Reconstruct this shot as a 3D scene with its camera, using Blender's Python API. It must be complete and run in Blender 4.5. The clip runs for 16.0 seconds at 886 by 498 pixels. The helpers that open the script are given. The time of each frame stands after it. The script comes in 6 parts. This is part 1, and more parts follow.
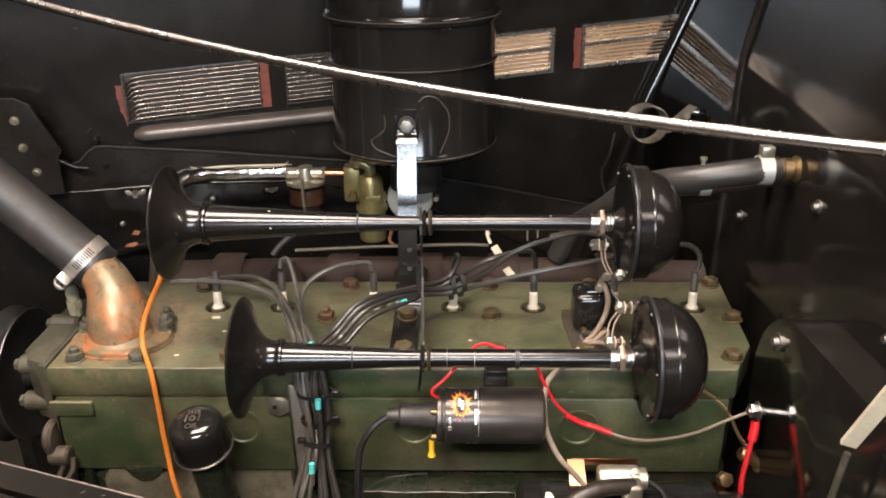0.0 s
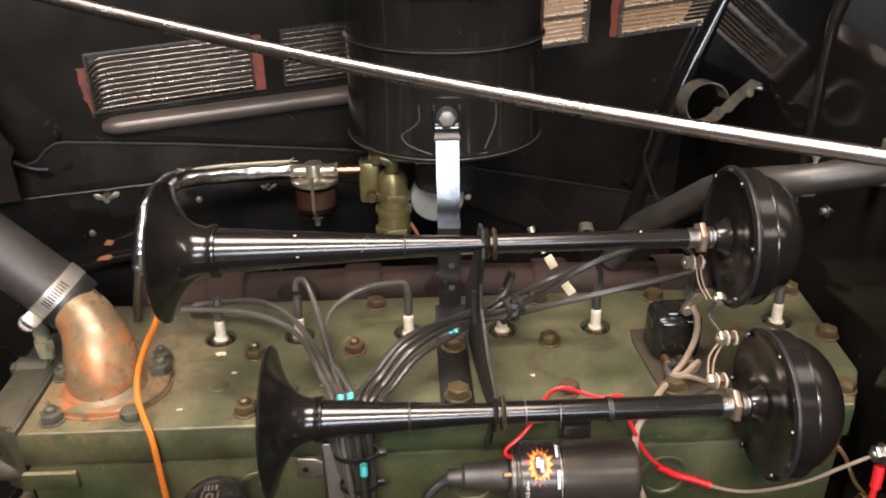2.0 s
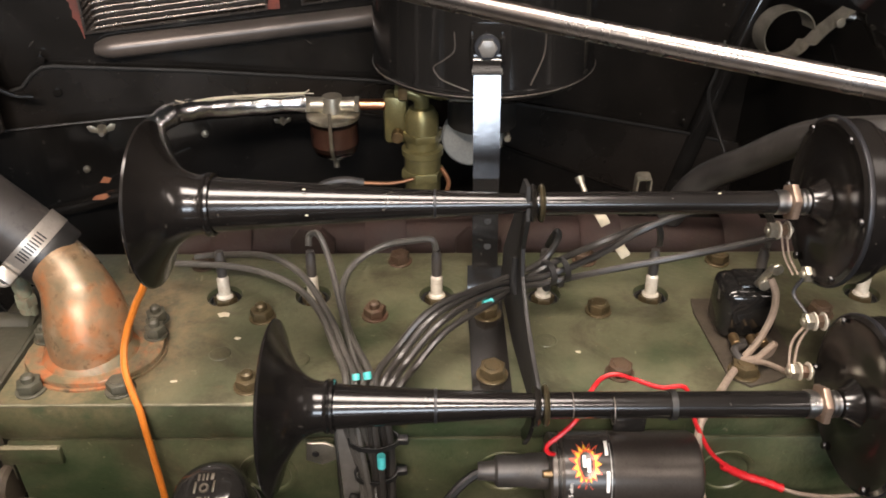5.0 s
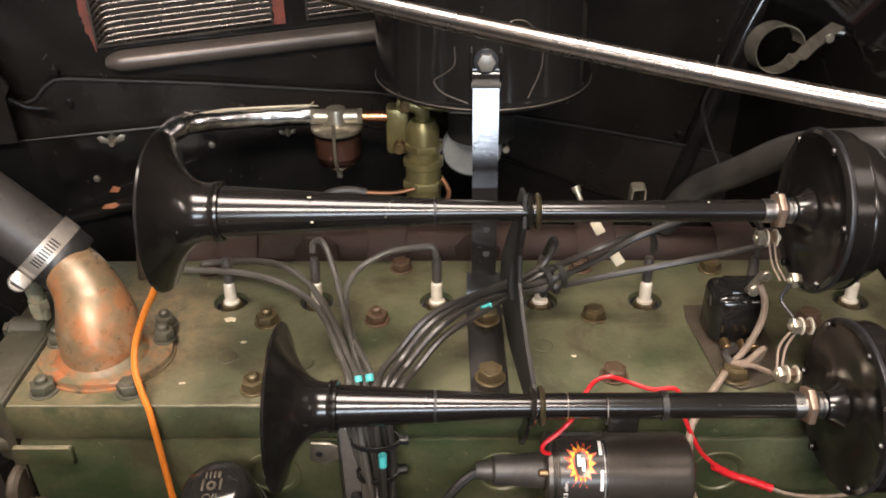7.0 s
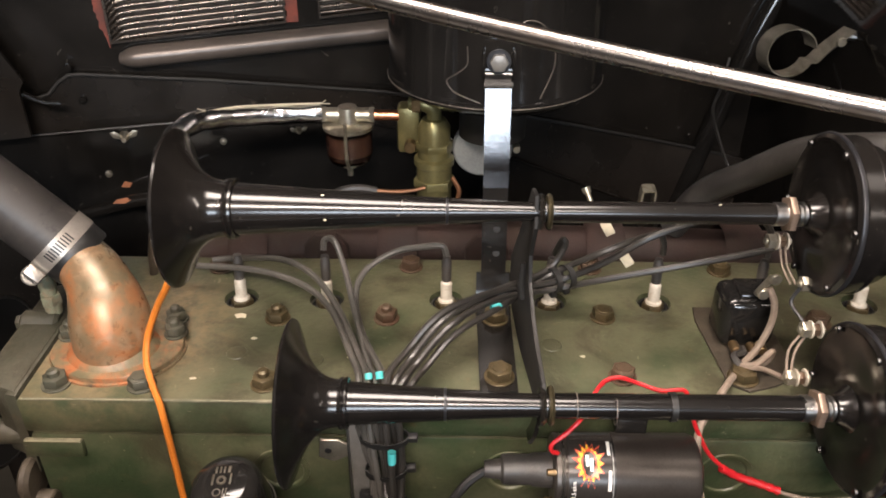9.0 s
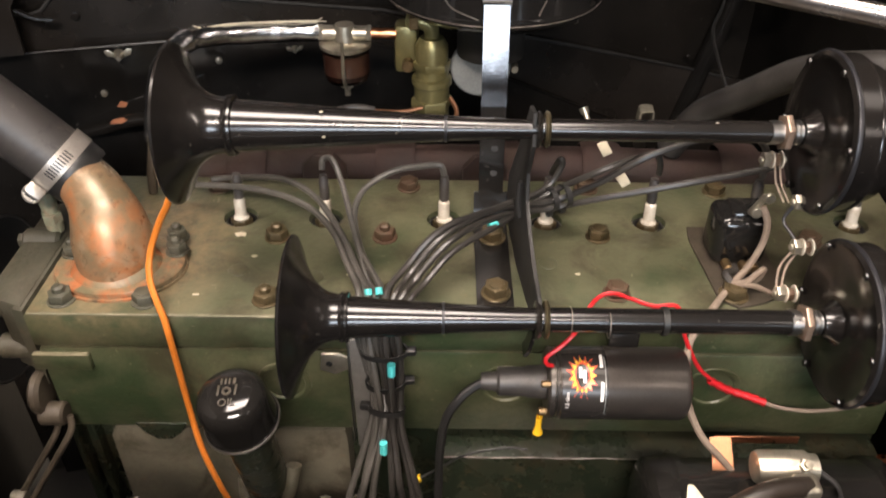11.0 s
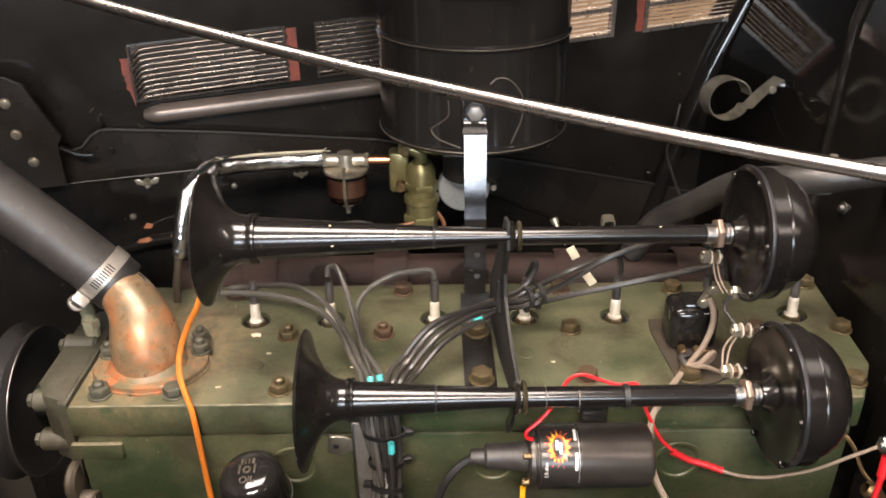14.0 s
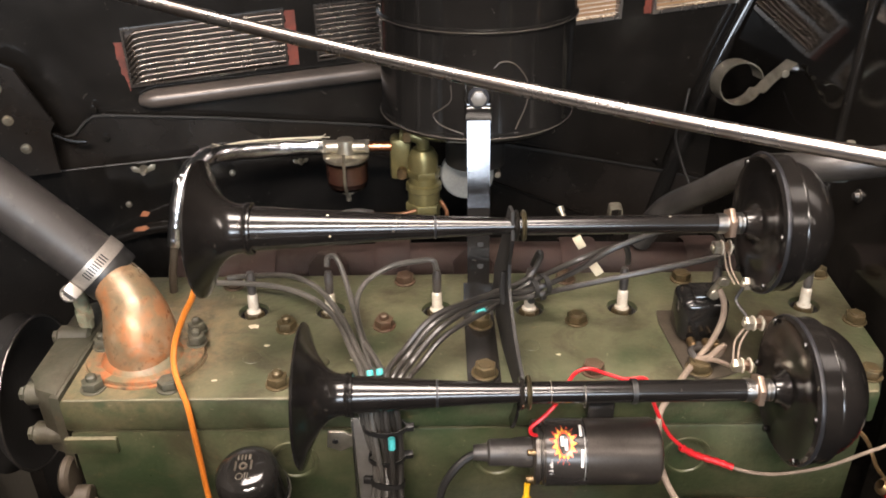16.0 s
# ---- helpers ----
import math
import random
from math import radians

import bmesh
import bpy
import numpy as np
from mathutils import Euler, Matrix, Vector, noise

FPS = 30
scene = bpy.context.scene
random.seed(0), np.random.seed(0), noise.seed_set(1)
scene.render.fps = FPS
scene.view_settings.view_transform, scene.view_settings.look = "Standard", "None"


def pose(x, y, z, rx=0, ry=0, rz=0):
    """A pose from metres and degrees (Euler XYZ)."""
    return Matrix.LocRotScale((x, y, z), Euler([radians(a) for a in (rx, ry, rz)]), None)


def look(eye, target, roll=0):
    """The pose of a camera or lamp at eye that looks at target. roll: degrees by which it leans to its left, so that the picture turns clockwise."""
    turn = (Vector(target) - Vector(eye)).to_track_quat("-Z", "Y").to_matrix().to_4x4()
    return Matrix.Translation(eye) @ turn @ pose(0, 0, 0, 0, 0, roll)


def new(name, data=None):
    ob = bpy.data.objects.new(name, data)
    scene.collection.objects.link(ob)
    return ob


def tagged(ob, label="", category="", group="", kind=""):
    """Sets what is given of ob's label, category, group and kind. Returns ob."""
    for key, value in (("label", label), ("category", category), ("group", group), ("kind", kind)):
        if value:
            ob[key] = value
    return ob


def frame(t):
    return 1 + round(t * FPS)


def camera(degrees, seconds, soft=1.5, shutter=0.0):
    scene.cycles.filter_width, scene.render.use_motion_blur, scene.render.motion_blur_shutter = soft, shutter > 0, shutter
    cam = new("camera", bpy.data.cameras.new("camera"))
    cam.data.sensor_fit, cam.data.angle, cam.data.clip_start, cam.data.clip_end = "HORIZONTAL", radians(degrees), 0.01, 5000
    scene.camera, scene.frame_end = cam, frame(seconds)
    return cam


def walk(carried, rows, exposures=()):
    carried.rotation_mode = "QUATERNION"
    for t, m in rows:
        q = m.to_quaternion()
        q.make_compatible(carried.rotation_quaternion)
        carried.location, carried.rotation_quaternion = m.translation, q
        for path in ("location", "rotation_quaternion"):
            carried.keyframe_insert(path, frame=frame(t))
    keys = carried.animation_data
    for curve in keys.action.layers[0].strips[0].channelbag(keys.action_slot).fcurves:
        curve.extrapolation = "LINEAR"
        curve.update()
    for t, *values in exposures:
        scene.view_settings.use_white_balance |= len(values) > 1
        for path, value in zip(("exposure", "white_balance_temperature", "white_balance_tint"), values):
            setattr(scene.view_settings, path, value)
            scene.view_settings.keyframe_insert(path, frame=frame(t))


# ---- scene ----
cam = camera(57.9, 16.0, soft=1.8, shutter=0.5)
PATH = [
    (0, (0.065, 0.13, 1.447), (0.019, 1.964, 0.651), -0.6),
    (0.5, (0.069, 0.126, 1.447), (0.021, 1.963, 0.658), -0.8),
    (1, (0.073, 0.139, 1.451), (0.018, 1.97, 0.648), -1.0),
    (1.5, (0.017, 0.206, 1.442), (-0.007, 2.021, 0.603), -1.1),
    (2, (-0.034, 0.296, 1.443), (0.042, 2.079, 0.54), -0.5),
    (2.5, (-0.019, 0.341, 1.449), (0.071, 2.101, 0.503), 0.2),
    (3, (-0.013, 0.396, 1.423), (0.052, 2.126, 0.421), 0.2),
    (3.5, (-0.03, 0.414, 1.414), (0.011, 2.107, 0.349), -0.1),
    (4, (-0.036, 0.413, 1.412), (-0.014, 2.099, 0.336), -0.1),
    (6.5, (-0.036, 0.383, 1.424), (-0.036, 2.09, 0.381), -0.2),
    (7, (-0.035, 0.381, 1.424), (-0.033, 2.089, 0.384), -0.1),
    (7.5, (-0.035, 0.378, 1.425), (-0.038, 2.087, 0.386), -0.0),
    (8, (-0.038, 0.379, 1.424), (-0.044, 2.088, 0.386), 0.2),
    (10.5, (-0.041, 0.376, 1.428), (-0.048, 2.046, 0.327), 0.6),
    (11, (-0.042, 0.368, 1.423), (-0.038, 1.975, 0.232), 0.8),
    (11.5, (-0.043, 0.363, 1.424), (-0.045, 1.951, 0.208), 0.6),
    (12, (-0.043, 0.353, 1.426), (-0.048, 1.953, 0.226), 0.6),
    (12.5, (-0.041, 0.325, 1.445), (-0.045, 1.974, 0.313), 0.2),
    (13, (-0.041, 0.295, 1.461), (-0.032, 2.014, 0.438), 0.1),
    (13.5, (-0.041, 0.282, 1.462), (-0.021, 2.035, 0.498), -0.1),
    (14, (-0.04, 0.271, 1.465), (-0.018, 2.034, 0.522), -0.3),
    (14.5, (-0.039, 0.275, 1.461), (-0.02, 2.041, 0.522), -0.4),
    (15, (-0.038, 0.281, 1.464), (-0.02, 2.044, 0.519), -0.5),
    (15.5, (-0.038, 0.287, 1.459), (-0.024, 2.041, 0.499), -0.5),
    (16, (-0.037, 0.293, 1.458), (-0.028, 2.039, 0.482), -0.5),
]
walk(cam, [(t, look(eye, target, roll)) for t, eye, target, roll in PATH],
     exposures=((0, 0.15), (2.5, 0.14), (3, 0.23), (3.5, 0.0), (4, -0.08), (8, -0.06), (12, 0.05), (13.5, 0.27), (16, 0.27)))

# ---------------------------------------------------------------- light
world = bpy.data.worlds.new("world")
scene.world = world
world.use_nodes = True
world.node_tree.nodes["Background"].inputs[0].default_value = (0.9, 0.92, 1.0, 1)
world.node_tree.nodes["Background"].inputs[1].default_value = 0.05
scene.view_settings.exposure = 0.0


def area(name, at, target, sx, sy, power, colour):
    d = bpy.data.lights.new(name, "AREA")
    d.shape, d.size, d.size_y, d.energy, d.color = "RECTANGLE", sx, sy, power, colour
    ob = new(name, d)
    ob.matrix_world = look(at, target)
    return ob


TUBE = (1.0, 0.858, 0.765)
area("tube_light", (-0.26, 0.58, 2.62), (-0.26, 0.59, 0), 1.14, 0.56, 72, TUBE)
area("tube_light", (-0.15, -0.9, 2.62), (-0.15, -0.89, 0), 1.1, 0.30, 112, TUBE)
area("tube_light", (0.3, 2.7, 2.62), (0.3, 2.71, 0), 1.25, 0.14, 120, (1.0, 0.84, 0.66))
area("tube_light", (-2.0, 0.2, 2.62), (-2.0, 0.21, 0), 0.14, 1.25, 24, TUBE)
area("tube_light", (2.1, -0.3, 2.62), (2.1, -0.29, 0), 0.14, 1.25, 50, TUBE)
area("window_light", (0.2, -2.9, 1.98), (0.2, 0, 1.2), 1.5, 0.66, 78, (0.80, 0.89, 1.0))


# ---------------------------------------------------------------- materials
def mat(name, c1, c2, rough=0.5, rough2=None, metal=0.0, scale=30.0, fine=400.0, bump=0.0, coat=0.0, mix=0.5,
        dust=None, dust_amount=0.0, rust_at=None, rust_radius=0.1, rust=(0.30, 0.10, 0.03), scratch=0.0, scratch_col=(0.4, 0.36, 0.3), grime=0.0, wave=0.0):
    m = bpy.data.materials.new(name)
    m.use_nodes = True
    nt = m.node_tree
    n, l = nt.nodes, nt.links
    p = n["Principled BSDF"]
    tc = n.new("ShaderNodeTexCoord")

    def noise_node(sc, detail=4.0, rough_=0.6, dist=0.0):
        q = n.new("ShaderNodeTexNoise")
        q.inputs["Scale"].default_value, q.inputs["Detail"].default_value = sc, detail
        q.inputs["Roughness"].default_value, q.inputs["Distortion"].default_value = rough_, dist
        l.new(tc.outputs["Object"], q.inputs["Vector"])
        return q.outputs["Fac"]

    def ramp(sock, lo, hi):
        q = n.new("ShaderNodeMapRange")
        q.inputs["From Min"].default_value, q.inputs["From Max"].default_value = lo, hi
        q.clamp = True
        l.new(sock, q.inputs["Value"])
        return q.outputs["Result"]

    def mul(a, b):
        q = n.new("ShaderNodeMath")
        q.operation = "MULTIPLY"
        l.new(a, q.inputs[0])
        if hasattr(b, "links"):
            l.new(b, q.inputs[1])
        else:
            q.inputs[1].default_value = b
        return q.outputs[0]

    def blend(f, a, b):
        q = n.new("ShaderNodeMix")
        q.data_type = "RGBA"
        l.new(f, q.inputs["Factor"])
        for s_, v in ((q.inputs[6], a), (q.inputs[7], b)):
            if hasattr(v, "links"):
                l.new(v, s_)
            else:
                s_.default_value = (*v, 1)
        return q.outputs[2]

    big, small = noise_node(scale), noise_node(fine, 3.0)
    col = blend(ramp(big, 0.5 - mix * 0.4, 0.5 + mix * 0.4), c1, c2)
    col = blend(mul(ramp(small, 0.45, 0.75), 0.35), col, tuple(v * 0.55 for v in c1))
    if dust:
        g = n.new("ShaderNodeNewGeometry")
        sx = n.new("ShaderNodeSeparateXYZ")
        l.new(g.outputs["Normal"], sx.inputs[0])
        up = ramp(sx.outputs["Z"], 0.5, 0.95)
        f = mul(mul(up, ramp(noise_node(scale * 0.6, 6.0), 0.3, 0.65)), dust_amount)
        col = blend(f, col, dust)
    if grime:
        f = mul(ramp(noise_node(14.0, 8.0, 0.72, 0.6), 0.49, 0.63), grime)
        col = blend(f, col, (0.030, 0.024, 0.014))
        f = mul(ramp(noise_node(55.0, 6.0, 0.75, 0.4), 0.60, 0.70), grime * 0.5)
        col = blend(f, col, (0.13, 0.085, 0.045))
    if rust_at:
        d = n.new("ShaderNodeVectorMath")
        d.operation = "DISTANCE"
        l.new(tc.outputs["Object"], d.inputs[0])
        d.inputs[1].default_value = rust_at
        near = ramp(d.outputs["Value"], rust_radius, rust_radius * 0.6)
        f = mul(near, ramp(noise_node(45.0, 6.0, 0.7), 0.38, 0.62))
        col = blend(f, col, rust)
    if scratch:
        f = mul(ramp(noise_node(90.0, 2.0, 0.5, 3.0), 0.71, 0.76), scratch)
        col = blend(f, col, scratch_col)
    l.new(col, p.inputs["Base Color"])
    r = n.new("ShaderNodeMapRange")
    l.new(small if rough2 is None else big, r.inputs["Value"])
    r.inputs["To Min"].default_value = rough * (0.8 if rough2 is None else 1.0)
    r.inputs["To Max"].default_value = min(1.0, rough * 1.25) if rough2 is None else rough2
    l.new(r.outputs["Result"], p.inputs["Roughness"])
    p.inputs["Metallic"].default_value = metal
    p.inputs["Coat Weight"].default_value = coat
    p.inputs["Coat Roughness"].default_value = 0.06
    if bump:
        b = n.new("ShaderNodeBump")
        b.inputs["Strength"].default_value, b.inputs["Distance"].default_value = bump, 0.002
        l.new(small, b.inputs["Height"])
        l.new(b.outputs["Normal"], p.inputs["Normal"])
        if wave:
            dent = n.new("ShaderNodeBump")
            dent.inputs["Strength"].default_value, dent.inputs["Distance"].default_value = 1.0, wave
            l.new(noise_node(scale, 0.5, 0.4), dent.inputs["Height"])
            l.new(dent.outputs["Normal"], b.inputs["Normal"])
    return m


def patchy(name, base, layers, rough=0.4, rough2=0.6, metal=0.0, bump=0.2):
    """Paint or metal under several layers of stains: (colour, noise scale, from, to)."""
    m = bpy.data.materials.new(name)
    m.use_nodes = True
    n, l = m.node_tree.nodes, m.node_tree.links
    p = n["Principled BSDF"]
    tc = n.new("ShaderNodeTexCoord")
    col, fac = None, None
    for k, (c, sc, lo, hi) in enumerate(layers):
        q = n.new("ShaderNodeTexNoise")
        q.noise_dimensions = "4D"
        q.inputs["W"].default_value, q.inputs["Scale"].default_value = 3.7 * k + 1.3, sc
        q.inputs["Detail"].default_value, q.inputs["Roughness"].default_value, q.inputs["Distortion"].default_value = 7.0, 0.68, 0.5
        l.new(tc.outputs["Object"], q.inputs["Vector"])
        r = n.new("ShaderNodeMapRange")
        r.inputs["From Min"].default_value, r.inputs["From Max"].default_value = lo, hi
        l.new(q.outputs["Fac"], r.inputs["Value"])
        x = n.new("ShaderNodeMix")
        x.data_type = "RGBA"
        l.new(r.outputs["Result"], x.inputs["Factor"])
        if col is None:
            x.inputs[6].default_value = (*base, 1)
        else:
            l.new(col, x.inputs[6])
        x.inputs[7].default_value = (*c, 1)
        col, fac = x.outputs[2], q.outputs["Fac"]
    l.new(col, p.inputs["Base Color"])
    r = n.new("ShaderNodeMapRange")
    r.inputs["From Min"].default_value, r.inputs["From Max"].default_value = 0.35, 0.65
    r.inputs["To Min"].default_value, r.inputs["To Max"].default_value = rough, rough2
    l.new(fac, r.inputs["Value"])
    l.new(r.outputs["Result"], p.inputs["Roughness"])
    p.inputs["Metallic"].default_value = metal
    b = n.new("ShaderNodeBump")
    b.inputs["Strength"].default_value, b.inputs["Distance"].default_value = bump, 0.002
    l.new(fac, b.inputs["Height"])
    l.new(b.outputs["Normal"], p.inputs["Normal"])
    return m


BLACK = mat("black_gloss_paint", (0.007, 0.0066, 0.0063), (0.013, 0.012, 0.011), 0.11, scale=20, fine=250, coat=0.0, scratch=0.10)
HORNBLACK = mat("horn_black_enamel", (0.0055, 0.005, 0.0048), (0.011, 0.0095, 0.0085), 0.18, scale=18, fine=300, coat=0.0, scratch=0.12)
BODYBLACK = mat("body_black_paint", (0.0065, 0.006, 0.0053), (0.015, 0.0128, 0.011), 0.14, 0.27, scale=11, fine=120, bump=0.03, scratch=0.12)
APRONBLACK = mat("dusty_apron_black", (0.009, 0.008, 0.007), (0.022, 0.0185, 0.016), 0.18, 0.38, scale=9, fine=110, bump=0.06, scratch=0.2)
FIREBLACK = mat("firewall_black_paint", (0.006, 0.0055, 0.005), (0.012, 0.0105, 0.009), 0.09, 0.16, scale=9, fine=160, bump=0.01, scratch=0.1)
COWLBLACK = mat("cowl_gloss_black", (0.005, 0.0045, 0.004), (0.009, 0.008, 0.007), 0.05, 0.10, scale=9, fine=160, bump=0.005, wave=0.0016)
SLATDULL = mat("dulled_plated_slat", (0.19, 0.16, 0.135), (0.10, 0.082, 0.07), 0.20, 0.36, metal=0.9, scale=45, fine=300)
WORNEDGE = mat("worn_olive_edge", (0.17, 0.145, 0.09), (0.07, 0.07, 0.04), 0.5, 0.7, scale=60, fine=400, bump=0.2)
DEEPBLACK = mat("undercoat_black", (0.007, 0.0065, 0.006), (0.016, 0.0145, 0.013), 0.5, 0.78, scale=14, fine=150, bump=0.15)
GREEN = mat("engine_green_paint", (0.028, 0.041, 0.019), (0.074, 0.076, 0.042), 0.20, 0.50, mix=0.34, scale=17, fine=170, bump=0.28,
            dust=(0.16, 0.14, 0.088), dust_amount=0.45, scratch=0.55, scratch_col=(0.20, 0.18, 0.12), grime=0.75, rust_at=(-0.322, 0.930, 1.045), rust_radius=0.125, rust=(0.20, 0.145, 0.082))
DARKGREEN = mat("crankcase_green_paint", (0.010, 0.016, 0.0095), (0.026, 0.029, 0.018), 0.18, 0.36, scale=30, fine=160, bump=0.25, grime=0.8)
PUMPGREEN = mat("dusty_grey_green", (0.036, 0.037, 0.024), (0.082, 0.074, 0.052), 0.40, 0.65, scale=40, fine=220, bump=0.3, grime=0.8)
CASTRUST = mat("heat_browned_iron", (0.013, 0.0048, 0.0030), (0.026, 0.0100, 0.0062), 0.7, 0.9, scale=22, fine=300, bump=0.25, grime=0.4)
ELBOW = patchy("corroded_copper_paint", (0.23, 0.140, 0.075), (((0.135, 0.110, 0.064), 26, 0.46, 0.62), ((0.36, 0.130, 0.044), 24, 0.50, 0.66),
               ((0.36, 0.25, 0.16), 42, 0.54, 0.70), ((0.06, 0.046, 0.026), 70, 0.58, 0.74)), 0.22, 0.42, 0.3, 0.3)
FLANGE = patchy("rusty_flange", (0.18, 0.135, 0.078), (((0.32, 0.110, 0.042), 40, 0.48, 0.62), ((0.105, 0.095, 0.054), 34, 0.50, 0.62),
                ((0.05, 0.038, 0.022), 90, 0.56, 0.70)), 0.26, 0.52, 0.1, 0.4)
BRACKETGREY = mat("grey_bracket_steel", (0.26, 0.25, 0.23), (0.16, 0.15, 0.138), 0.30, 0.45, metal=0.5, scale=40, fine=300, bump=0.1)
BOLT = mat("oily_bolt", (0.062, 0.050, 0.026), (0.125, 0.090, 0.046), 0.27, 0.46, metal=0.5, scale=90, fine=600, bump=0.15)
RUSTBOLT = mat("rusty_bolt", (0.085, 0.046, 0.028), (0.075, 0.054, 0.032), 0.42, 0.62, metal=0.3, scale=90, fine=600, bump=0.3)
STEEL = mat("bright_steel", (0.55, 0.54, 0.52), (0.42, 0.41, 0.40), 0.22, 0.36, metal=1.0, scale=60, fine=700, bump=0.05)
ROD = mat("worn_steel_rod", (0.36, 0.345, 0.335), (0.18, 0.150, 0.13), 0.20, 0.36, metal=1.0, scale=45, fine=300, bump=0.03)
CHROME = mat("polished_strip", (0.155, 0.155, 0.160), (0.07, 0.071, 0.074), 0.14, 0.24, metal=1.0, scale=30, fine=500, bump=0.04)
GRILLE = mat("dull_plated_grille", (0.46, 0.42, 0.38), (0.32, 0.28, 0.26), 0.22, 0.34, metal=0.9, scale=40, fine=300)
BANDSTEEL = mat("bright_clamp_band", (0.50, 0.46, 0.41), (0.34, 0.31, 0.27), 0.30, 0.44, metal=0.7, scale=60, fine=500, bump=0.08)
CLAMPSTEEL = mat("dull_clamp_steel", (0.27, 0.25, 0.23), (0.19, 0.175, 0.16), 0.30, 0.45, metal=0.9, scale=60, fine=500, bump=0.08)
ZINC = mat("zinc_plate", (0.56, 0.52, 0.43), (0.40, 0.365, 0.285), 0.32, metal=0.85, scale=90, fine=600, bump=0.08, grime=0.45)
NUTMETAL = mat("tarnished_nut", (0.30, 0.22, 0.17), (0.22, 0.16, 0.12), 0.42, metal=0.7, scale=70, fine=500, bump=0.06)
BRASS = mat("dull_brass", (0.27, 0.18, 0.09), (0.17, 0.115, 0.06), 0.34, 0.5, metal=0.85, scale=70, fine=500, bump=0.1, grime=0.6)
PUMPBRASS = mat("gold_passivated_casting", (0.27, 0.235, 0.10), (0.16, 0.145, 0.07), 0.30, metal=0.6, scale=60, fine=400, bump=0.15)
DARKSTEEL = mat("blued_steel", (0.030, 0.030, 0.034), (0.016, 0.016, 0.018), 0.30, 0.42, metal=0.3, scale=40, fine=500, bump=0.05)
DULLCOPPER = mat("tarnished_copper", (0.26, 0.115, 0.055), (0.17, 0.08, 0.042), 0.36, 0.5, metal=0.7, scale=60, fine=400, bump=0.08)
COPPER = mat("bare_copper", (0.74, 0.34, 0.19), (0.60, 0.26, 0.14), 0.22, 0.36, metal=1.0, scale=60, fine=500, bump=0.04)
ALLOY = mat("grey_alloy", (0.42, 0.43, 0.41), (0.33, 0.34, 0.33), 0.45, metal=0.5, scale=50, fine=400, bump=0.1)
FOIL = mat("foil_sleeve", (0.80, 0.80, 0.80), (0.62, 0.62, 0.63), 0.14, 0.30, metal=1.0, scale=75, fine=240, bump=0.22, wave=0.0022)
RUBBER = patchy("grey_rubber", (0.030, 0.027, 0.025), (((0.062, 0.055, 0.049), 11, 0.44, 0.62), ((0.105, 0.092, 0.078), 26, 0.57, 0.70),
                ((0.012, 0.011, 0.010), 60, 0.58, 0.70)), 0.34, 0.56, 0.0, 0.16)
CABLE = mat("cable_rubber", (0.036, 0.034, 0.030), (0.092, 0.084, 0.073), 0.40, scale=24, fine=400, bump=0.06)
# same cable rubber, darkened to carry the shade on the right-hand runs
SHADEDCABLE = mat("shaded_cable_rubber", (0.014, 0.013, 0.0115), (0.038, 0.034, 0.030), 0.36, scale=24, fine=400, bump=0.06)
HEATERRUBBER = mat("dark_hose_rubber", (0.013, 0.012, 0.0115), (0.036, 0.033, 0.030), 0.32, 0.5, scale=18, fine=200, bump=0.14)
BLACKCABLE = mat("black_cable", (0.010, 0.010, 0.010), (0.018, 0.017, 0.016), 0.38, scale=60, fine=400)
LOOM = mat("woven_loom", (0.16, 0.12, 0.09), (0.22, 0.17, 0.13), 0.7, scale=150, fine=900, bump=0.4)
ORANGE = mat("orange_cable", (0.46, 0.135, 0.016), (0.52, 0.165, 0.026), 0.34, scale=30, fine=300)
RED = mat("red_cable", (0.50, 0.012, 0.018), (0.40, 0.010, 0.014), 0.36, scale=40, fine=400)
BLUE = mat("blue_sleeve", (0.05, 0.40, 0.40), (0.08, 0.46, 0.46), 0.4, scale=90, fine=500)
YELLOW = mat("yellow_sleeve", (0.80, 0.50, 0.02), (0.70, 0.42, 0.02), 0.4, scale=90, fine=500)
CERAMIC = mat("white_ceramic", (0.55, 0.51, 0.43), (0.38, 0.33, 0.26), 0.22, scale=120, fine=500, coat=0.4)
CREAM = mat("cream_plastic", (0.62, 0.56, 0.42), (0.50, 0.44, 0.33), 0.45, scale=60, fine=300, bump=0.1)
COILSATIN = mat("coil_satin_can", (0.058, 0.050, 0.044), (0.092, 0.081, 0.071), 0.27, 0.38, metal=0.68, scale=14, fine=600, bump=0.04)
RINGOLIVE = mat("olive_plated_ring", (0.12, 0.098, 0.055), (0.07, 0.058, 0.035), 0.28, 0.4, metal=0.7, scale=60, fine=400)
BACKPLATE = mat("dull_grille_back", (0.150, 0.120, 0.098), (0.075, 0.060, 0.050), 0.34, 0.5, metal=0.5, scale=40, fine=250, bump=0.05)
CABLEBROWN = mat("oily_brown_cable", (0.011, 0.0085, 0.0065), (0.028, 0.021, 0.016), 0.30, 0.5, scale=40, fine=300, bump=0.12)
FARWALL = mat("brown_board_wall", (0.30, 0.20, 0.12), (0.20, 0.13, 0.08), 0.8, scale=2, fine=40, bump=0.1)
COILBLACK = mat("coil_black", (0.030, 0.027, 0.025), (0.050, 0.044, 0.040), 0.22, 0.32, metal=0.4, scale=20, fine=500)
FLAKE = mat("bare_rust_flake", (0.40, 0.155, 0.075), (0.26, 0.10, 0.05), 0.6, 0.8, scale=90, fine=400, bump=0.3)
PRIMER = mat("red_primer", (0.22, 0.045, 0.025), (0.10, 0.03, 0.02), 0.6, scale=70, fine=400, bump=0.1)
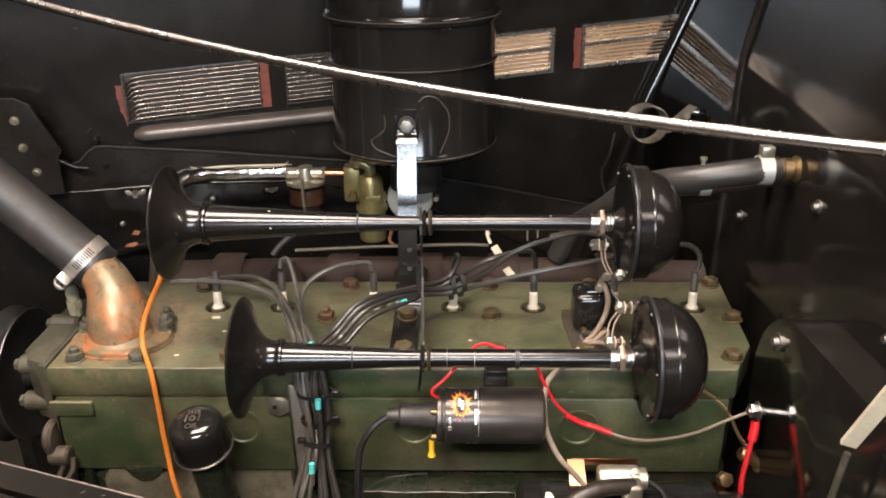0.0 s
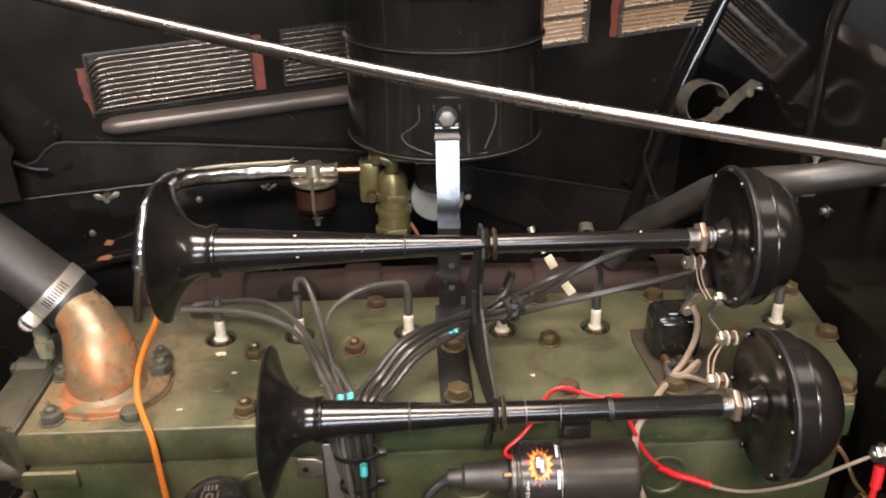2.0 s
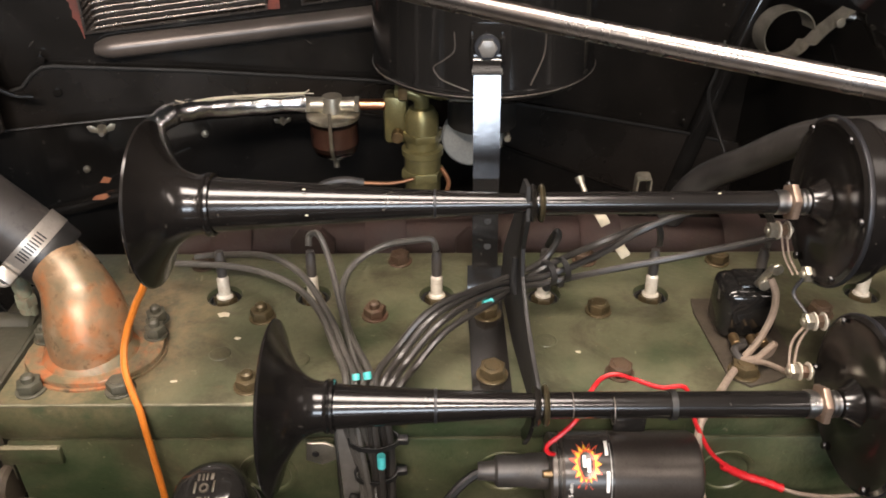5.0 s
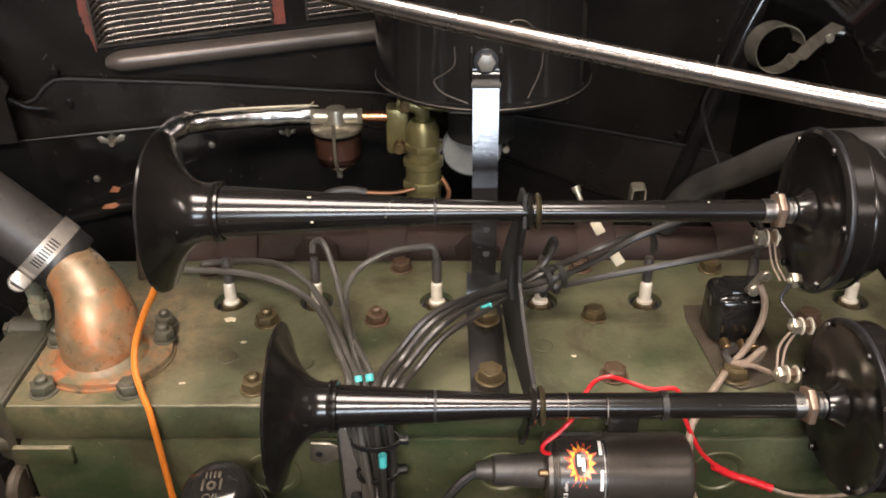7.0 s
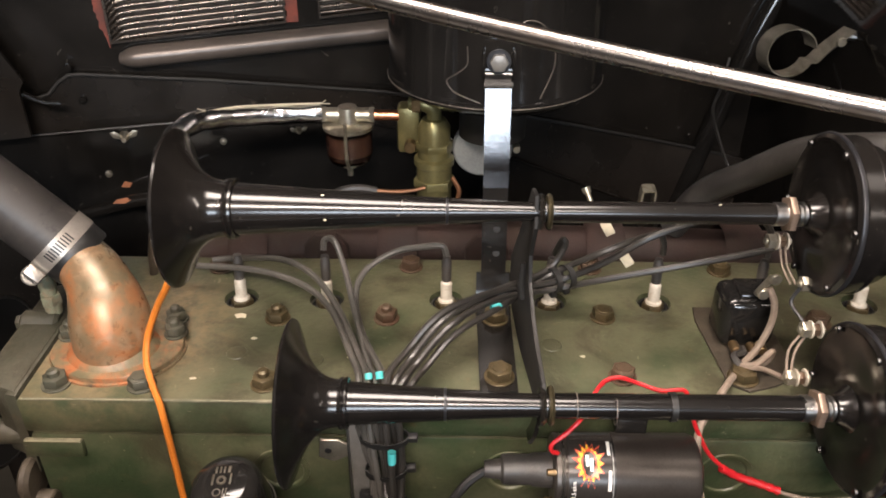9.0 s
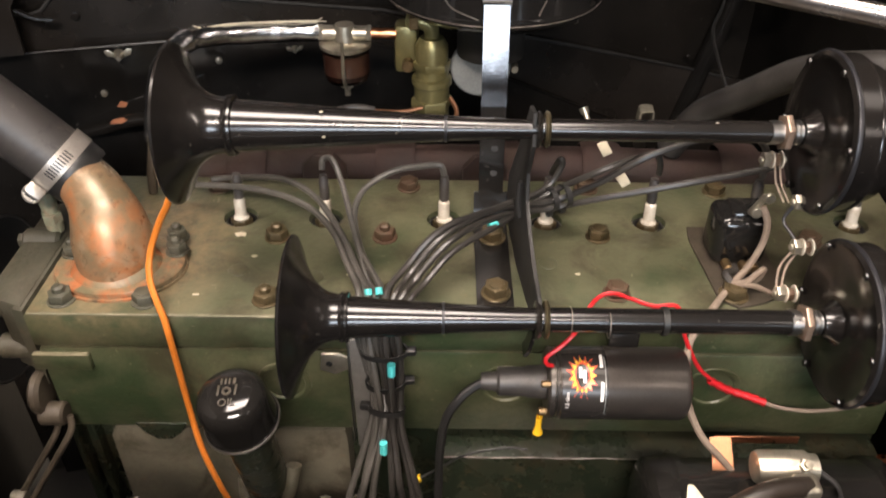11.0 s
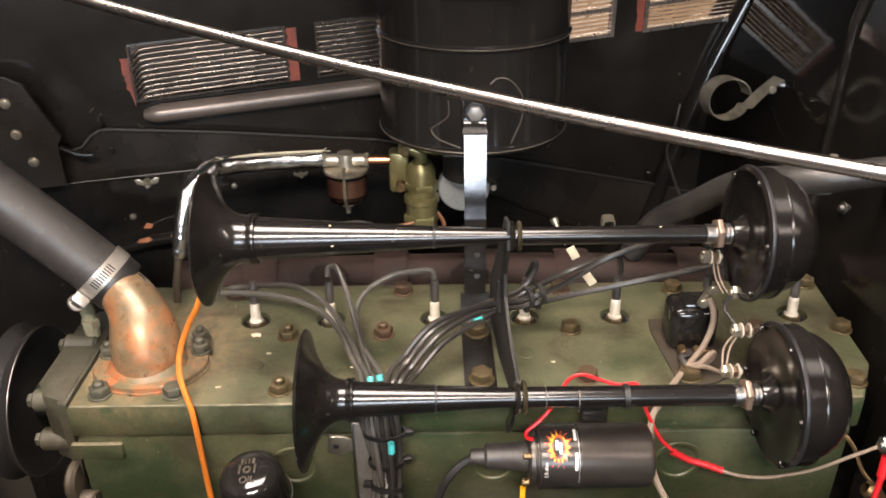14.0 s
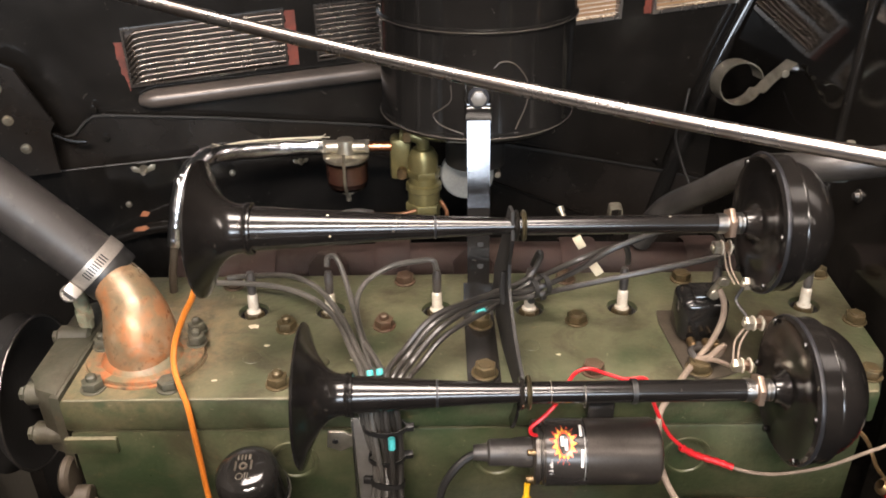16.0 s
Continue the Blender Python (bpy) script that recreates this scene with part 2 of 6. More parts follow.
LINKIRON = mat("oily_iron", (0.042, 0.033, 0.024), (0.072, 0.058, 0.041), 0.36, 0.55, metal=0.2, scale=60, fine=300, bump=0.2)
DUSTYBLOCK = mat("dusty_crankcase", (0.058, 0.056, 0.040), (0.125, 0.110, 0.080), 0.36, 0.6, scale=20, fine=160, bump=0.4, grime=0.9)
# worn bar colour; also drawn as thin highlight lines on glossy edges
WORNGLINT = mat("worn_black_bar_and_glint", (0.14, 0.115, 0.098), (0.075, 0.064, 0.056), 0.28, 0.42, metal=0.3, scale=14, fine=200)
FLAMEY = mat("label_yellow", (0.85, 0.55, 0.05), (0.80, 0.45, 0.04), 0.3, scale=100, fine=500)
FLAMER = mat("label_red", (0.70, 0.06, 0.03), (0.75, 0.10, 0.03), 0.3, scale=100, fine=500)
WHITE = mat("label_white", (0.80, 0.78, 0.74), (0.75, 0.73, 0.70), 0.3, scale=100, fine=500)
FUEL = mat("dark_fuel", (0.036, 0.016, 0.011), (0.026, 0.011, 0.008), 0.2, scale=30, fine=200)
PATINA = mat("green_patina", (0.16, 0.20, 0.13), (0.20, 0.13, 0.08), 0.7, scale=120, fine=500, bump=0.4)
DIMWALL = mat("dark_shelved_wall", (0.11, 0.092, 0.075), (0.06, 0.05, 0.042), 0.8, scale=2, fine=40, bump=0.1)
CEILP = mat("garage_ceiling_board", (0.26, 0.24, 0.21), (0.20, 0.18, 0.16), 0.85, scale=3, fine=60, bump=0.1)
CONCRETE = mat("garage_concrete", (0.20, 0.19, 0.17), (0.15, 0.14, 0.13), 0.7, scale=4, fine=70, bump=0.2)


def glass():
    m = bpy.data.materials.new("bowl_glass")
    m.use_nodes = True
    p = m.node_tree.nodes["Principled BSDF"]
    p.inputs["Base Color"].default_value = (0.95, 0.93, 0.88, 1)
    p.inputs["Roughness"].default_value, p.inputs["Transmission Weight"].default_value, p.inputs["IOR"].default_value = 0.04, 1.0, 1.45
    return m


GLASS = glass()
RX = pose(0, 0, 0, 0, 90, 0)          # local z to world +x
RY = pose(0, 0, 0, 90, 0, 0)          # local z to world -y


# ---------------------------------------------------------------- mesh tools
def T(x, y, z):
    return Matrix.Translation((x, y, z))


def lathe(bm, prof, m=Matrix(), seg=32):
    rings = []
    for s_, r in prof:
        if r < 1e-6:
            rings.append([bm.verts.new(m @ Vector((0, 0, s_)))])
        else:
            rings.append([bm.verts.new(m @ Vector((r * math.cos(2 * math.pi * k / seg), r * math.sin(2 * math.pi * k / seg), s_))) for k in range(seg)])
    for a, b in zip(rings, rings[1:]):
        for k in range(seg):
            j = (k + 1) % seg
            if len(a) == 1 and len(b) > 1:
                bm.faces.new((a[0], b[k], b[j]))
            elif len(b) == 1 and len(a) > 1:
                bm.faces.new((a[k], b[0], a[j]))
            elif len(a) > 1:
                bm.faces.new((a[k], b[k], b[j], a[j]))
    return bm


def cyl(bm, r, s0, s1, m=Matrix(), seg=24, e=0.0008):
    return lathe(bm, [(s0, 0), (s0, r - e), (s0 + e, r), (s1 - e, r), (s1, r - e), (s1, 0)], m, seg)


def spline(pts, n=8):
    p = [Vector(v) for v in pts]
    p = [2 * p[0] - p[1]] + p + [2 * p[-1] - p[-2]]
    out = []
    for i in range(1, len(p) - 2):
        for k in range(n):
            t = k / n
            a, b, c, d = p[i - 1], p[i], p[i + 1], p[i + 2]
            out.append(0.5 * ((2 * b) + (c - a) * t + (2 * a - 5 * b + 4 * c - d) * t * t + (3 * b - a - 3 * c + d) * t ** 3))
    out.append(p[-2])
    return out


def tube(bm, pts, r, seg=10, n=8, smooth=True):
    """A round sweep through pts; r is a radius or a function of the way along (0 to 1)."""
    path = spline(pts, n) if smooth else [Vector(v) for v in pts]
    last, side = None, None
    for i, q in enumerate(path):
        d = (path[min(i + 1, len(path) - 1)] - path[max(i - 1, 0)]).normalized()
        if side is None:
            side = d.orthogonal().normalized()
        side = (side - d * side.dot(d)).normalized()
        up = d.cross(side)
        rr = r(i / (len(path) - 1)) if callable(r) else r
        ring = [bm.verts.new(q + rr * (math.cos(2 * math.pi * k / seg) * side + math.sin(2 * math.pi * k / seg) * up)) for k in range(seg)]
        if last:
            for k in range(seg):
                bm.faces.new((last[k], last[(k + 1) % seg], ring[(k + 1) % seg], ring[k]))
        else:
            bm.faces.new(list(reversed(ring)))
        last = ring
    bm.faces.new(last)
    return bm


def box(bm, lo, hi, bevel=0.0, m=Matrix(), segs=2):
    v = [bm.verts.new(m @ Vector((x, y, z))) for x in (lo[0], hi[0]) for y in (lo[1], hi[1]) for z in (lo[2], hi[2])]
    f = [bm.faces.new([v[i] for i in q]) for q in ((0, 1, 3, 2), (4, 6, 7, 5), (0, 4, 5, 1), (2, 3, 7, 6), (0, 2, 6, 4), (1, 5, 7, 3))]
    if bevel:
        es = list({e for q in f for e in q.edges})
        bmesh.ops.bevel(bm, geom=es, offset=bevel, segments=segs, affect="EDGES", profile=0.5)
    return bm


def prism(bm, poly, z0, z1, m=Matrix(), bevel=0.0):
    """A polygon in local x and y, raised from z0 to z1."""
    a = [bm.verts.new(m @ Vector((x, y, z0))) for x, y in poly]
    b = [bm.verts.new(m @ Vector((x, y, z1))) for x, y in poly]
    k = len(poly)
    f = [bm.faces.new(list(reversed(a))), bm.faces.new(b)]
    for i in range(k):
        f.append(bm.faces.new((a[i], a[(i + 1) % k], b[(i + 1) % k], b[i])))
    if bevel:
        es = list({e for q in (f[0], f[1]) for e in q.edges})
        bmesh.ops.bevel(bm, geom=es, offset=bevel, segments=2, affect="EDGES", profile=0.5)
    return bm


def strap(bm, pts, width, thick, across, n=8, smooth=True):
    """A flat band along pts; across is the direction of its width."""
    path = spline(pts, n) if smooth else [Vector(v) for v in pts]
    w = Vector(across).normalized()
    last = None
    for i, q in enumerate(path):
        d = (path[min(i + 1, len(path) - 1)] - path[max(i - 1, 0)]).normalized()
        u = d.cross(w).normalized()
        ring = [bm.verts.new(q + a * w * width / 2 + b * u * thick / 2) for a, b in ((-1, -1), (1, -1), (1, 1), (-1, 1))]
        if last:
            for k in range(4):
                bm.faces.new((last[k], last[(k + 1) % 4], ring[(k + 1) % 4], ring[k]))
        else:
            bm.faces.new(list(reversed(ring)))
        last = ring
    bm.faces.new(last)
    return bm


def hexagon(r):
    return [(r * math.cos(math.radians(60 * k)), r * math.sin(math.radians(60 * k))) for k in range(6)]


def mesh_of(name, bm, material, angle=35):
    bmesh.ops.recalc_face_normals(bm, faces=bm.faces[:])
    me = bpy.data.meshes.new(name)
    bm.to_mesh(me)
    bm.free()
    me.polygons.foreach_set("use_smooth", [True] * len(me.polygons))
    me.set_sharp_from_angle(angle=radians(angle))
    me.materials.append(material)
    return me


def part(name, bm, material, parent=None, label="", angle=35):
    ob = new(name, mesh_of(name, bm, material, angle))
    if parent:
        ob.parent = parent
    if label:
        ob["label"] = label
    return ob


def thing(name, label, category, at=(0, 0, 0), group="", kind=""):
    ob = new(name)
    ob.empty_display_size = 0.02
    ob.location = at
    return tagged(ob, label, category, group, kind)


def solo(name, bm, material, label, category, group="", kind="", angle=35):
    return tagged(part(name, bm, material, None, "", angle), label, category, group, kind)


B = bmesh.new


def lettering(name, text, size, material, m, parent, depth=0.0003):
    cu = bpy.data.curves.new(name, "FONT")
    cu.body, cu.size, cu.extrude, cu.align_x, cu.align_y = text, size, depth, "CENTER", "CENTER"
    tmp = new(name + "_curve", cu)
    bpy.context.view_layer.update()
    me = bpy.data.meshes.new_from_object(tmp)
    bpy.data.objects.remove(tmp)
    me.transform(m)
    me.materials.append(material)
    ob = new(name, me)
    ob.parent = parent
    return ob


# ---------------------------------------------------------------- garage
solo("floor", box(B(), (-4, -3.2, -0.1), (4, 4.2, 0)), CONCRETE, "grey concrete garage floor under the car", "floor", kind="structure")
solo("ceiling", box(B(), (-4, -3.2, 2.75), (4, 4.2, 2.85)), CEILP, "pale boarded garage ceiling above the car", "ceiling", kind="structure")
solo("wall_north", box(B(), (-4, 4.2, 0), (4, 4.3, 2.85)), FARWALL, "brown boarded garage wall beyond the car", "wall", kind="structure")
solo("wall_west", box(B(), (-4.1, -3.2, 0), (-4, 4.2, 2.85)), DIMWALL, "warm painted garage wall", "wall", kind="structure")
solo("wall_east", box(B(), (4, -3.2, 0), (4.1, 4.2, 2.85)), DIMWALL, "warm painted garage wall", "wall", kind="structure")
w = B()
for lo, hi in (((-4, 0), (-0.6, 2.85)), ((1.0, 0), (4, 2.85)), ((-0.6, 0), (1.0, 1.6)), ((-0.6, 2.3), (1.0, 2.85))):
    box(w, (lo[0], -3.3, lo[1]), (hi[0], -3.2, hi[1]))
solo("wall_south", w, DIMWALL, "warm painted garage wall with a window opening", "wall", kind="structure")


# ---------------------------------------------------------------- car body round the engine bay
def hood_y(x):
    return 1.30 + 0.26 * x


HOOD = Matrix.Translation((0, 1.30, 0)) @ Matrix.Rotation(math.atan(0.26), 4, "Z")   # local x along the hood side, y outwards
CH = math.cos(math.atan(0.26))


def hx(x):
    return x / CH


def low(x):
    return 1.196 + 0.062 * x


def top(x):
    return 1.262 + 0.06 * x


OPENINGS = [(-0.392, -0.216), (-0.182, -0.012), (0.03, 0.203), (0.245, 0.405)]
hood = thing("engine_hood", "black painted car hood half with four grille openings", "hood", (0, 1.3, 0.9))


def hpart(name, bm, material, parent, label=""):
    ob = part(name, bm, material, parent, label)
    ob.matrix_parent_inverse = Matrix.Translation((0, -1.3, -0.9)) if parent is hood else Matrix()
    return ob


def quad_prism(bm, pts, y0, y1):
    """Corners (x, z) on the hood side, as a slab from y0 to y1 behind its face."""
    return prism(bm, [(hx(x), z) for x, z in pts], -y1, -y0, HOOD @ pose(0, 0, 0, 90, 0, 0))


hpart("lower_panel", quad_prism(B(), [(-0.75, 0.85), (0.50, 0.85), (0.50, low(0.50)), (-0.75, low(-0.75))], 0, 0.004), BODYBLACK, hood)
hpart("upper_panel", quad_prism(B(), [(-0.75, top(-0.75)), (0.50, top(0.50)), (0.50, 1.42), (-0.75, 1.42)], 0, 0.004), BODYBLACK, hood)
xs = [-0.75] + [v for o in OPENINGS for v in o] + [0.50]
for a, c in zip(xs[::2], xs[1::2]):
    hpart("grille_post", quad_prism(B(), [(a, low(a)), (c, low(c)), (c, top(c)), (a, top(a))], 0, 0.004), BODYBLACK, hood)
# added overhang, out of view, which keeps ceiling light off the far side
b = B()
arc = [Vector((0, -0.36 * math.sin(radians(a)) - 0.0, 0.20 * (1 - math.cos(radians(a))))) for a in range(0, 91, 10)]
ov, iv = [], []
for v in arc:
    yy, zz = 0.36 * (1 - math.cos(radians(90 * arc.index(v) / 9))), 0.17 * math.sin(radians(90 * arc.index(v) / 9))
    ov.append([b.verts.new(HOOD @ Vector((x, -yy, 1.42 + zz))) for x in (hx(-0.75), hx(0.50))])
    iv.append([b.verts.new(HOOD @ Vector((x, -yy - 0.003, 1.42 + zz - 0.003))) for x in (hx(-0.75), hx(0.50))])
for q in (ov, iv):
    for a, c in zip(q, q[1:]):
        b.faces.new((a[0], a[1], c[1], c[0]))
hpart("top_panel", b, DEEPBLACK, hood)

for k, (a, c) in enumerate(OPENINGS):
    g = thing("hood_grille", "plated louvred grille set in the black hood side" if k > 1 else "dull plated louvred grille with red primer showing round it",
              "grille", (0, 0, 0), "hood grilles")
    fr = B()
    e = 0.005 if k > 1 else 0.0024
    quad_prism(fr, [(a, low(a)), (c, low(c)), (c, low(c) + e), (a, low(a) + e)], -0.004, 0.006)
    quad_prism(fr, [(a, top(a) - e), (c, top(c) - e), (c, top(c)), (a, top(a))], -0.004, 0.006)
    quad_prism(fr, [(a, low(a) + e), (a + e, low(a) + e), (a + e, top(a) - e), (a, top(a) - e)], -0.004, 0.006)
    quad_prism(fr, [(c - e, low(c) + e), (c, low(c) + e), (c, top(c) - e), (c - e, top(c) - e)], -0.004, 0.006)
    part("frame", fr, GRILLE if k > 1 else SLATDULL, g)
    n = 10
    for j in range(n):
        f = (j + 0.5) / n
        if j == 5 and k > 1:
            sl = B()
            za, zc = low(a) + e + (top(a) - low(a) - 2 * e) * f, low(c) + e + (top(c) - low(c) - 2 * e) * f
            quad_prism(sl, [(a + e, za - 0.0026), (c - e, zc - 0.0026), (c - e, zc + 0.0026), (a + e, za + 0.0026)], -0.001, 0.004)
            part("middle_bar", sl, GRILLE if k > 1 else SLATDULL, g)
            continue
        sl = B()
        za, zc = low(a) + e + (top(a) - low(a) - 2 * e) * f, low(c) + e + (top(c) - low(c) - 2 * e) * f
        p0, p1 = HOOD @ Vector((hx(a + e * 0.6), 0, za)), HOOD @ Vector((hx(c - e * 0.6), 0, zc))
        dn = Vector((0, 0.003, -0.0022))
        if k < 2:
            # half-round bars; those of the front grille sweep down at their front end
            run = [p0, p0.lerp(p1, 0.5), p1]
            if k == 0:
                drop = min(0.010, za - low(a) - 0.002)
                run = [HOOD @ Vector((hx(a + 0.003), -0.001, za - drop)), HOOD @ Vector((hx(a + 0.0085), -0.002, za - 0.45 * drop)), HOOD @ Vector((hx(a + 0.018), -0.002, za + 0.0008)), p0.lerp(p1, 0.35), p1]
            tube(sl, run, 0.0021, 10, 5)
        else:
            strap(sl, [p0, p0.lerp(p1, 0.5), p1], 0.0062, 0.0014, (0, 0.95, -0.3), 2)
        part("slat", sl, GRILLE if k > 1 else SLATDULL, g, "", 60)
    if k < 2:
        bk = quad_prism(B(), [(a + 0.001, low(a)), (c - 0.001, low(c)), (c - 0.001, top(c)), (a + 0.001, top(a))], 0.005, 0.007)
        part("inner_baffle", bk, BACKPLATE, g)
# red primer showing through worn black paint
rng = random.Random(5)
for x0, x1, zlo, zhi in ((-0.4005, -0.3925, -0.004, -0.014), (-0.2155, -0.2035, 0.0, -0.002), (0.2345, 0.2445, 0.002, -0.004)):
    out = []
    n = 16
    for q in range(n + 1):
        f = q / n
        z = low(x0) + zlo + (top(x0) + zhi - low(x0) - zlo) * f
        out.append(((x0 if x0 > -0.3 else x1 - (x1 - x0) * min(1, 0.15 + 1.5 * f)) + rng.uniform(-0.0014, 0.0014), z))
    rest = [(x1, z) for z in (out[-1][1], out[0][1])]
    b = B()
    quad_prism(b, out[::-1] + rest[::-1], -0.0012, -0.0002)
    part("primer_patch", b, PRIMER, hood, "bare red primer where paint is worn")
# stiffening bar below the grilles
b = B()
pts = [HOOD @ Vector((hx(x), -0.004, z)) for x, z in ((-0.384, 1.1565), (-0.30, 1.160), (-0.12, 1.168), (-0.02, 1.173))]
L = spline(pts, 8)
prev = None
for i, q in enumerate(L):
    f = i / (len(L) - 1)
    grow = min(1, 0.55 + 0.45 * math.sqrt(min(1, f * 16)))
    ring = [b.verts.new(q + grow * Vector((0, -0.014 * math.sin(math.pi * j / 8) * 1.0, 0.0115 * math.cos(math.pi * j / 8)))) for j in range(9)]
    if prev:
        for j in range(8):
            b.faces.new((prev[j], prev[j + 1], ring[j + 1], ring[j]))
    else:
        b.faces.new(ring)
    prev = ring
part("stiffening_bar", b, WORNGLINT, hood, "worn pressed stiffening bar", 50)

# inner fender: sill lip, apron and splash shield
SEAM = [(-0.62, 1.120), (-0.472, 1.122), (-0.458, 1.126), (-0.447, 1.138), (-0.436, 1.1445), (-0.425, 1.1445), (-0.30, 1.128), (-0.116, 1.099), (0.113, 1.036), (0.273, 0.990), (0.34, 0.968)]
apron = thing("inner_fender", "black inner fender apron with a folded top lip", "inner fender")
b = B()
quad_prism(b, SEAM + [(0.40, 0.95), (0.40, 0.3), (-0.62, 0.3)], -0.010, -0.006)
part("apron_panel", b, APRONBLACK, apron)
b = B()
tube(b, [HOOD @ Vector((hx(x), -0.011, z)) for x, z in SEAM], 0.0022, 8, 1, smooth=False)
part("lip", b, DEEPBLACK, apron)
for x, z in ((-0.435, 1.153), (0.275, 1.005), (-0.428, 1.118)):
    b = B()
    cyl(b, 0.004, -0.002, 0.004, HOOD @ T(hx(x), -0.011, z) @ RY, 12)
    part("rivet", b, BODYBLACK, apron)
SHIELD = [(-0.60, 1.075), (-0.50, 1.086), (-0.33, 1.087), (-0.16, 1.075), (-0.02, 1.03), (0.05, 0.996), (0.207, 0.918), (0.207, 0.3), (-0.60, 0.3)]
shield = thing("splash_shield", "glossy black splash shield held by wing nuts to the inner fender", "splash shield")
b = B()
quad_prism(b, SHIELD, -0.020, -0.016)
part("shield_panel", b, BLACK, shield)
b = B()
tube(b, [HOOD @ Vector((hx(x), -0.021, z)) for x, z in SHIELD[:7]], 0.0022, 8, 1, smooth=False)
part("rolled_edge", b, BODYBLACK, shield)


def wing_nut(x, z, s=1.0):
    t = thing("wing_nut", "small bright plated wing nut on the splash shield", "wing nut", group="wing nuts")
    m = HOOD @ T(hx(x), -0.021, z) @ RY
    b = B()
    lathe(b, [(0, 0), (0, 0.005 * s), (0.004 * s, 0.0042 * s), (0.007 * s, 0.003 * s), (0.011 * s, 0.0022 * s), (0.011 * s, 0)], m, 12)
    part("hub", b, ZINC, t)
    for q in (-1, 1):
        b = B()
        prism(b, [(q * 0.003 * s, -0.002 * s), (q * 0.010 * s, 0.0 * s), (q * 0.012 * s, 0.005 * s), (q * 0.008 * s, 0.006 * s), (q * 0.003 * s, 0.0025 * s)], 0.003, 0.0045, m, 0.0004)
        part("wing", b, ZINC, t)


for x, z, w_, h, mt in ((-0.403, 1.019, 0.006, 0.004, FLAKE), (-0.368, 1.027, 0.005, 0.003, FLAKE), (-0.372, 0.978, 0.007, 0.002, FLAKE), (-0.350, 0.986, 0.006, 0.003, FLAKE)):
    b = B()
    quad_prism(b, [(x - w_, z - h * 0.6), (x + w_ * 0.4, z - h), (x + w_, z + h * 0.3), (x - w_ * 0.2, z + h)], -0.0208, -0.0202)
    part("rust_chip", b, mt, shield)
for x, z in ((-0.418, 1.034), (-0.296, 1.060)):
    b = B()
    lathe(b, [(0, 0.004), (0.003, 0.0035), (0.004, 0)], HOOD @ T(hx(x), -0.020, z) @ RY, 12)
    part("rivet", b, ZINC, shield)
wing_nut(-0.394, 1.077, 1.2)
wing_nut(-0.215, 1.066, 0.8)


def bolt(name, x, y, z, m=None, r=0.009, h=0.007, washer=True, material=None, stud=False, label="hexagon head bolt", parent=None, rot=0):
    """A washered hexagon bolt, standing on its base with its axis up."""
    m = (T(x, y, z) if m is None else m) @ pose(0, 0, 0, 0, 0, rot)
    o = part(name, prism(B(), hexagon(r), 0.0018 if washer else 0, h + 0.0018, m, 0.0012), material or BOLT, parent, label)
    if washer:
        b = B()
        cyl(b, r * 1.18, 0, 0.0018, m, 20, 0.0004)
        part("washer", b, material or BOLT, o)
    if stud:
        b = B()
        lathe(b, [(h, r * 0.5), (h + 0.006, r * 0.5), (h + 0.0075, r * 0.3), (h + 0.0075, 0)], m, 14)
        part("stud_end", b, BOLT if material is None else material, o)
    else:
        b = B()
        lathe(b, [(h + 0.0018, r * 0.62), (h + 0.0026, r * 0.58), (h + 0.0028, 0)], m, 16)
        part("head_crown", b, material or BOLT, o)
    return o


# bolted bracket on the inner fender
brk = thing("fender_bracket", "black stepped steel bracket with three pale bolts on the inner fender", "bracket")
b = B()
quad_prism(b, [(-0.60, 1.090), (-0.478, 1.092), (-0.478, 1.140), (-0.472, 1.150), (-0.498, 1.212), (-0.515, 1.222), (-0.60, 1.225)], -0.040, -0.034)
part("plate", b, APRONBLACK, brk)
for x, z in ((-0.5185, 1.194), (-0.5155, 1.158), (-0.5055, 1.124)):
    m = HOOD @ T(hx(x), -0.040, z) @ RY
    b = B()
    lathe(b, [(0, 0.0058), (0.0012, 0.0058), (0.0012, 0.0044), (0.0038, 0.0040), (0.0045, 0)], m, 16)
    part("bolt", b, ZINC, brk)
b = B()
tube(b, [HOOD @ Vector((hx(x), -0.030, z)) for x, z in ((-0.478, 1.135), (-0.462, 1.125), (-0.446, 1.122))], 0.003, 8, 4)
part("tie", b, BODYBLACK, brk)

# firewall and cowl
fire = thing("firewall", "glossy black painted steel firewall behind the engine", "firewall")


def sheet(bm, rows, thick=0.004):
    """A bent sheet: rows of points from one edge to the other, thickened along x."""
    f = [[bm.verts.new(p) for p in r] for r in rows]
    k = [[bm.verts.new((p[0] + thick, p[1], p[2])) for p in r] for r in rows]
    for i in range(len(rows) - 1):
        for j in range(len(rows[0]) - 1):
            bm.faces.new((f[i][j], f[i][j + 1], f[i + 1][j + 1], f[i + 1][j]))
            bm.faces.new((k[i][j], k[i + 1][j], k[i + 1][j + 1], k[i][j + 1]))
    edge = [(i, 0) for i in range(len(rows))] + [(len(rows) - 1, j) for j in range(1, len(rows[0]))]
    edge += [(i, len(rows[0]) - 1) for i in range(len(rows) - 2, -1, -1)] + [(0, j) for j in range(len(rows[0]) - 2, 0, -1)]
    for (i, j), (p, q) in zip(edge, edge[1:] + edge[:1]):
        bm.faces.new((f[i][j], f[p][q], k[p][q], k[i][j]))
    return bm


def knee(y):
    return 1.128 + 0.136 * y


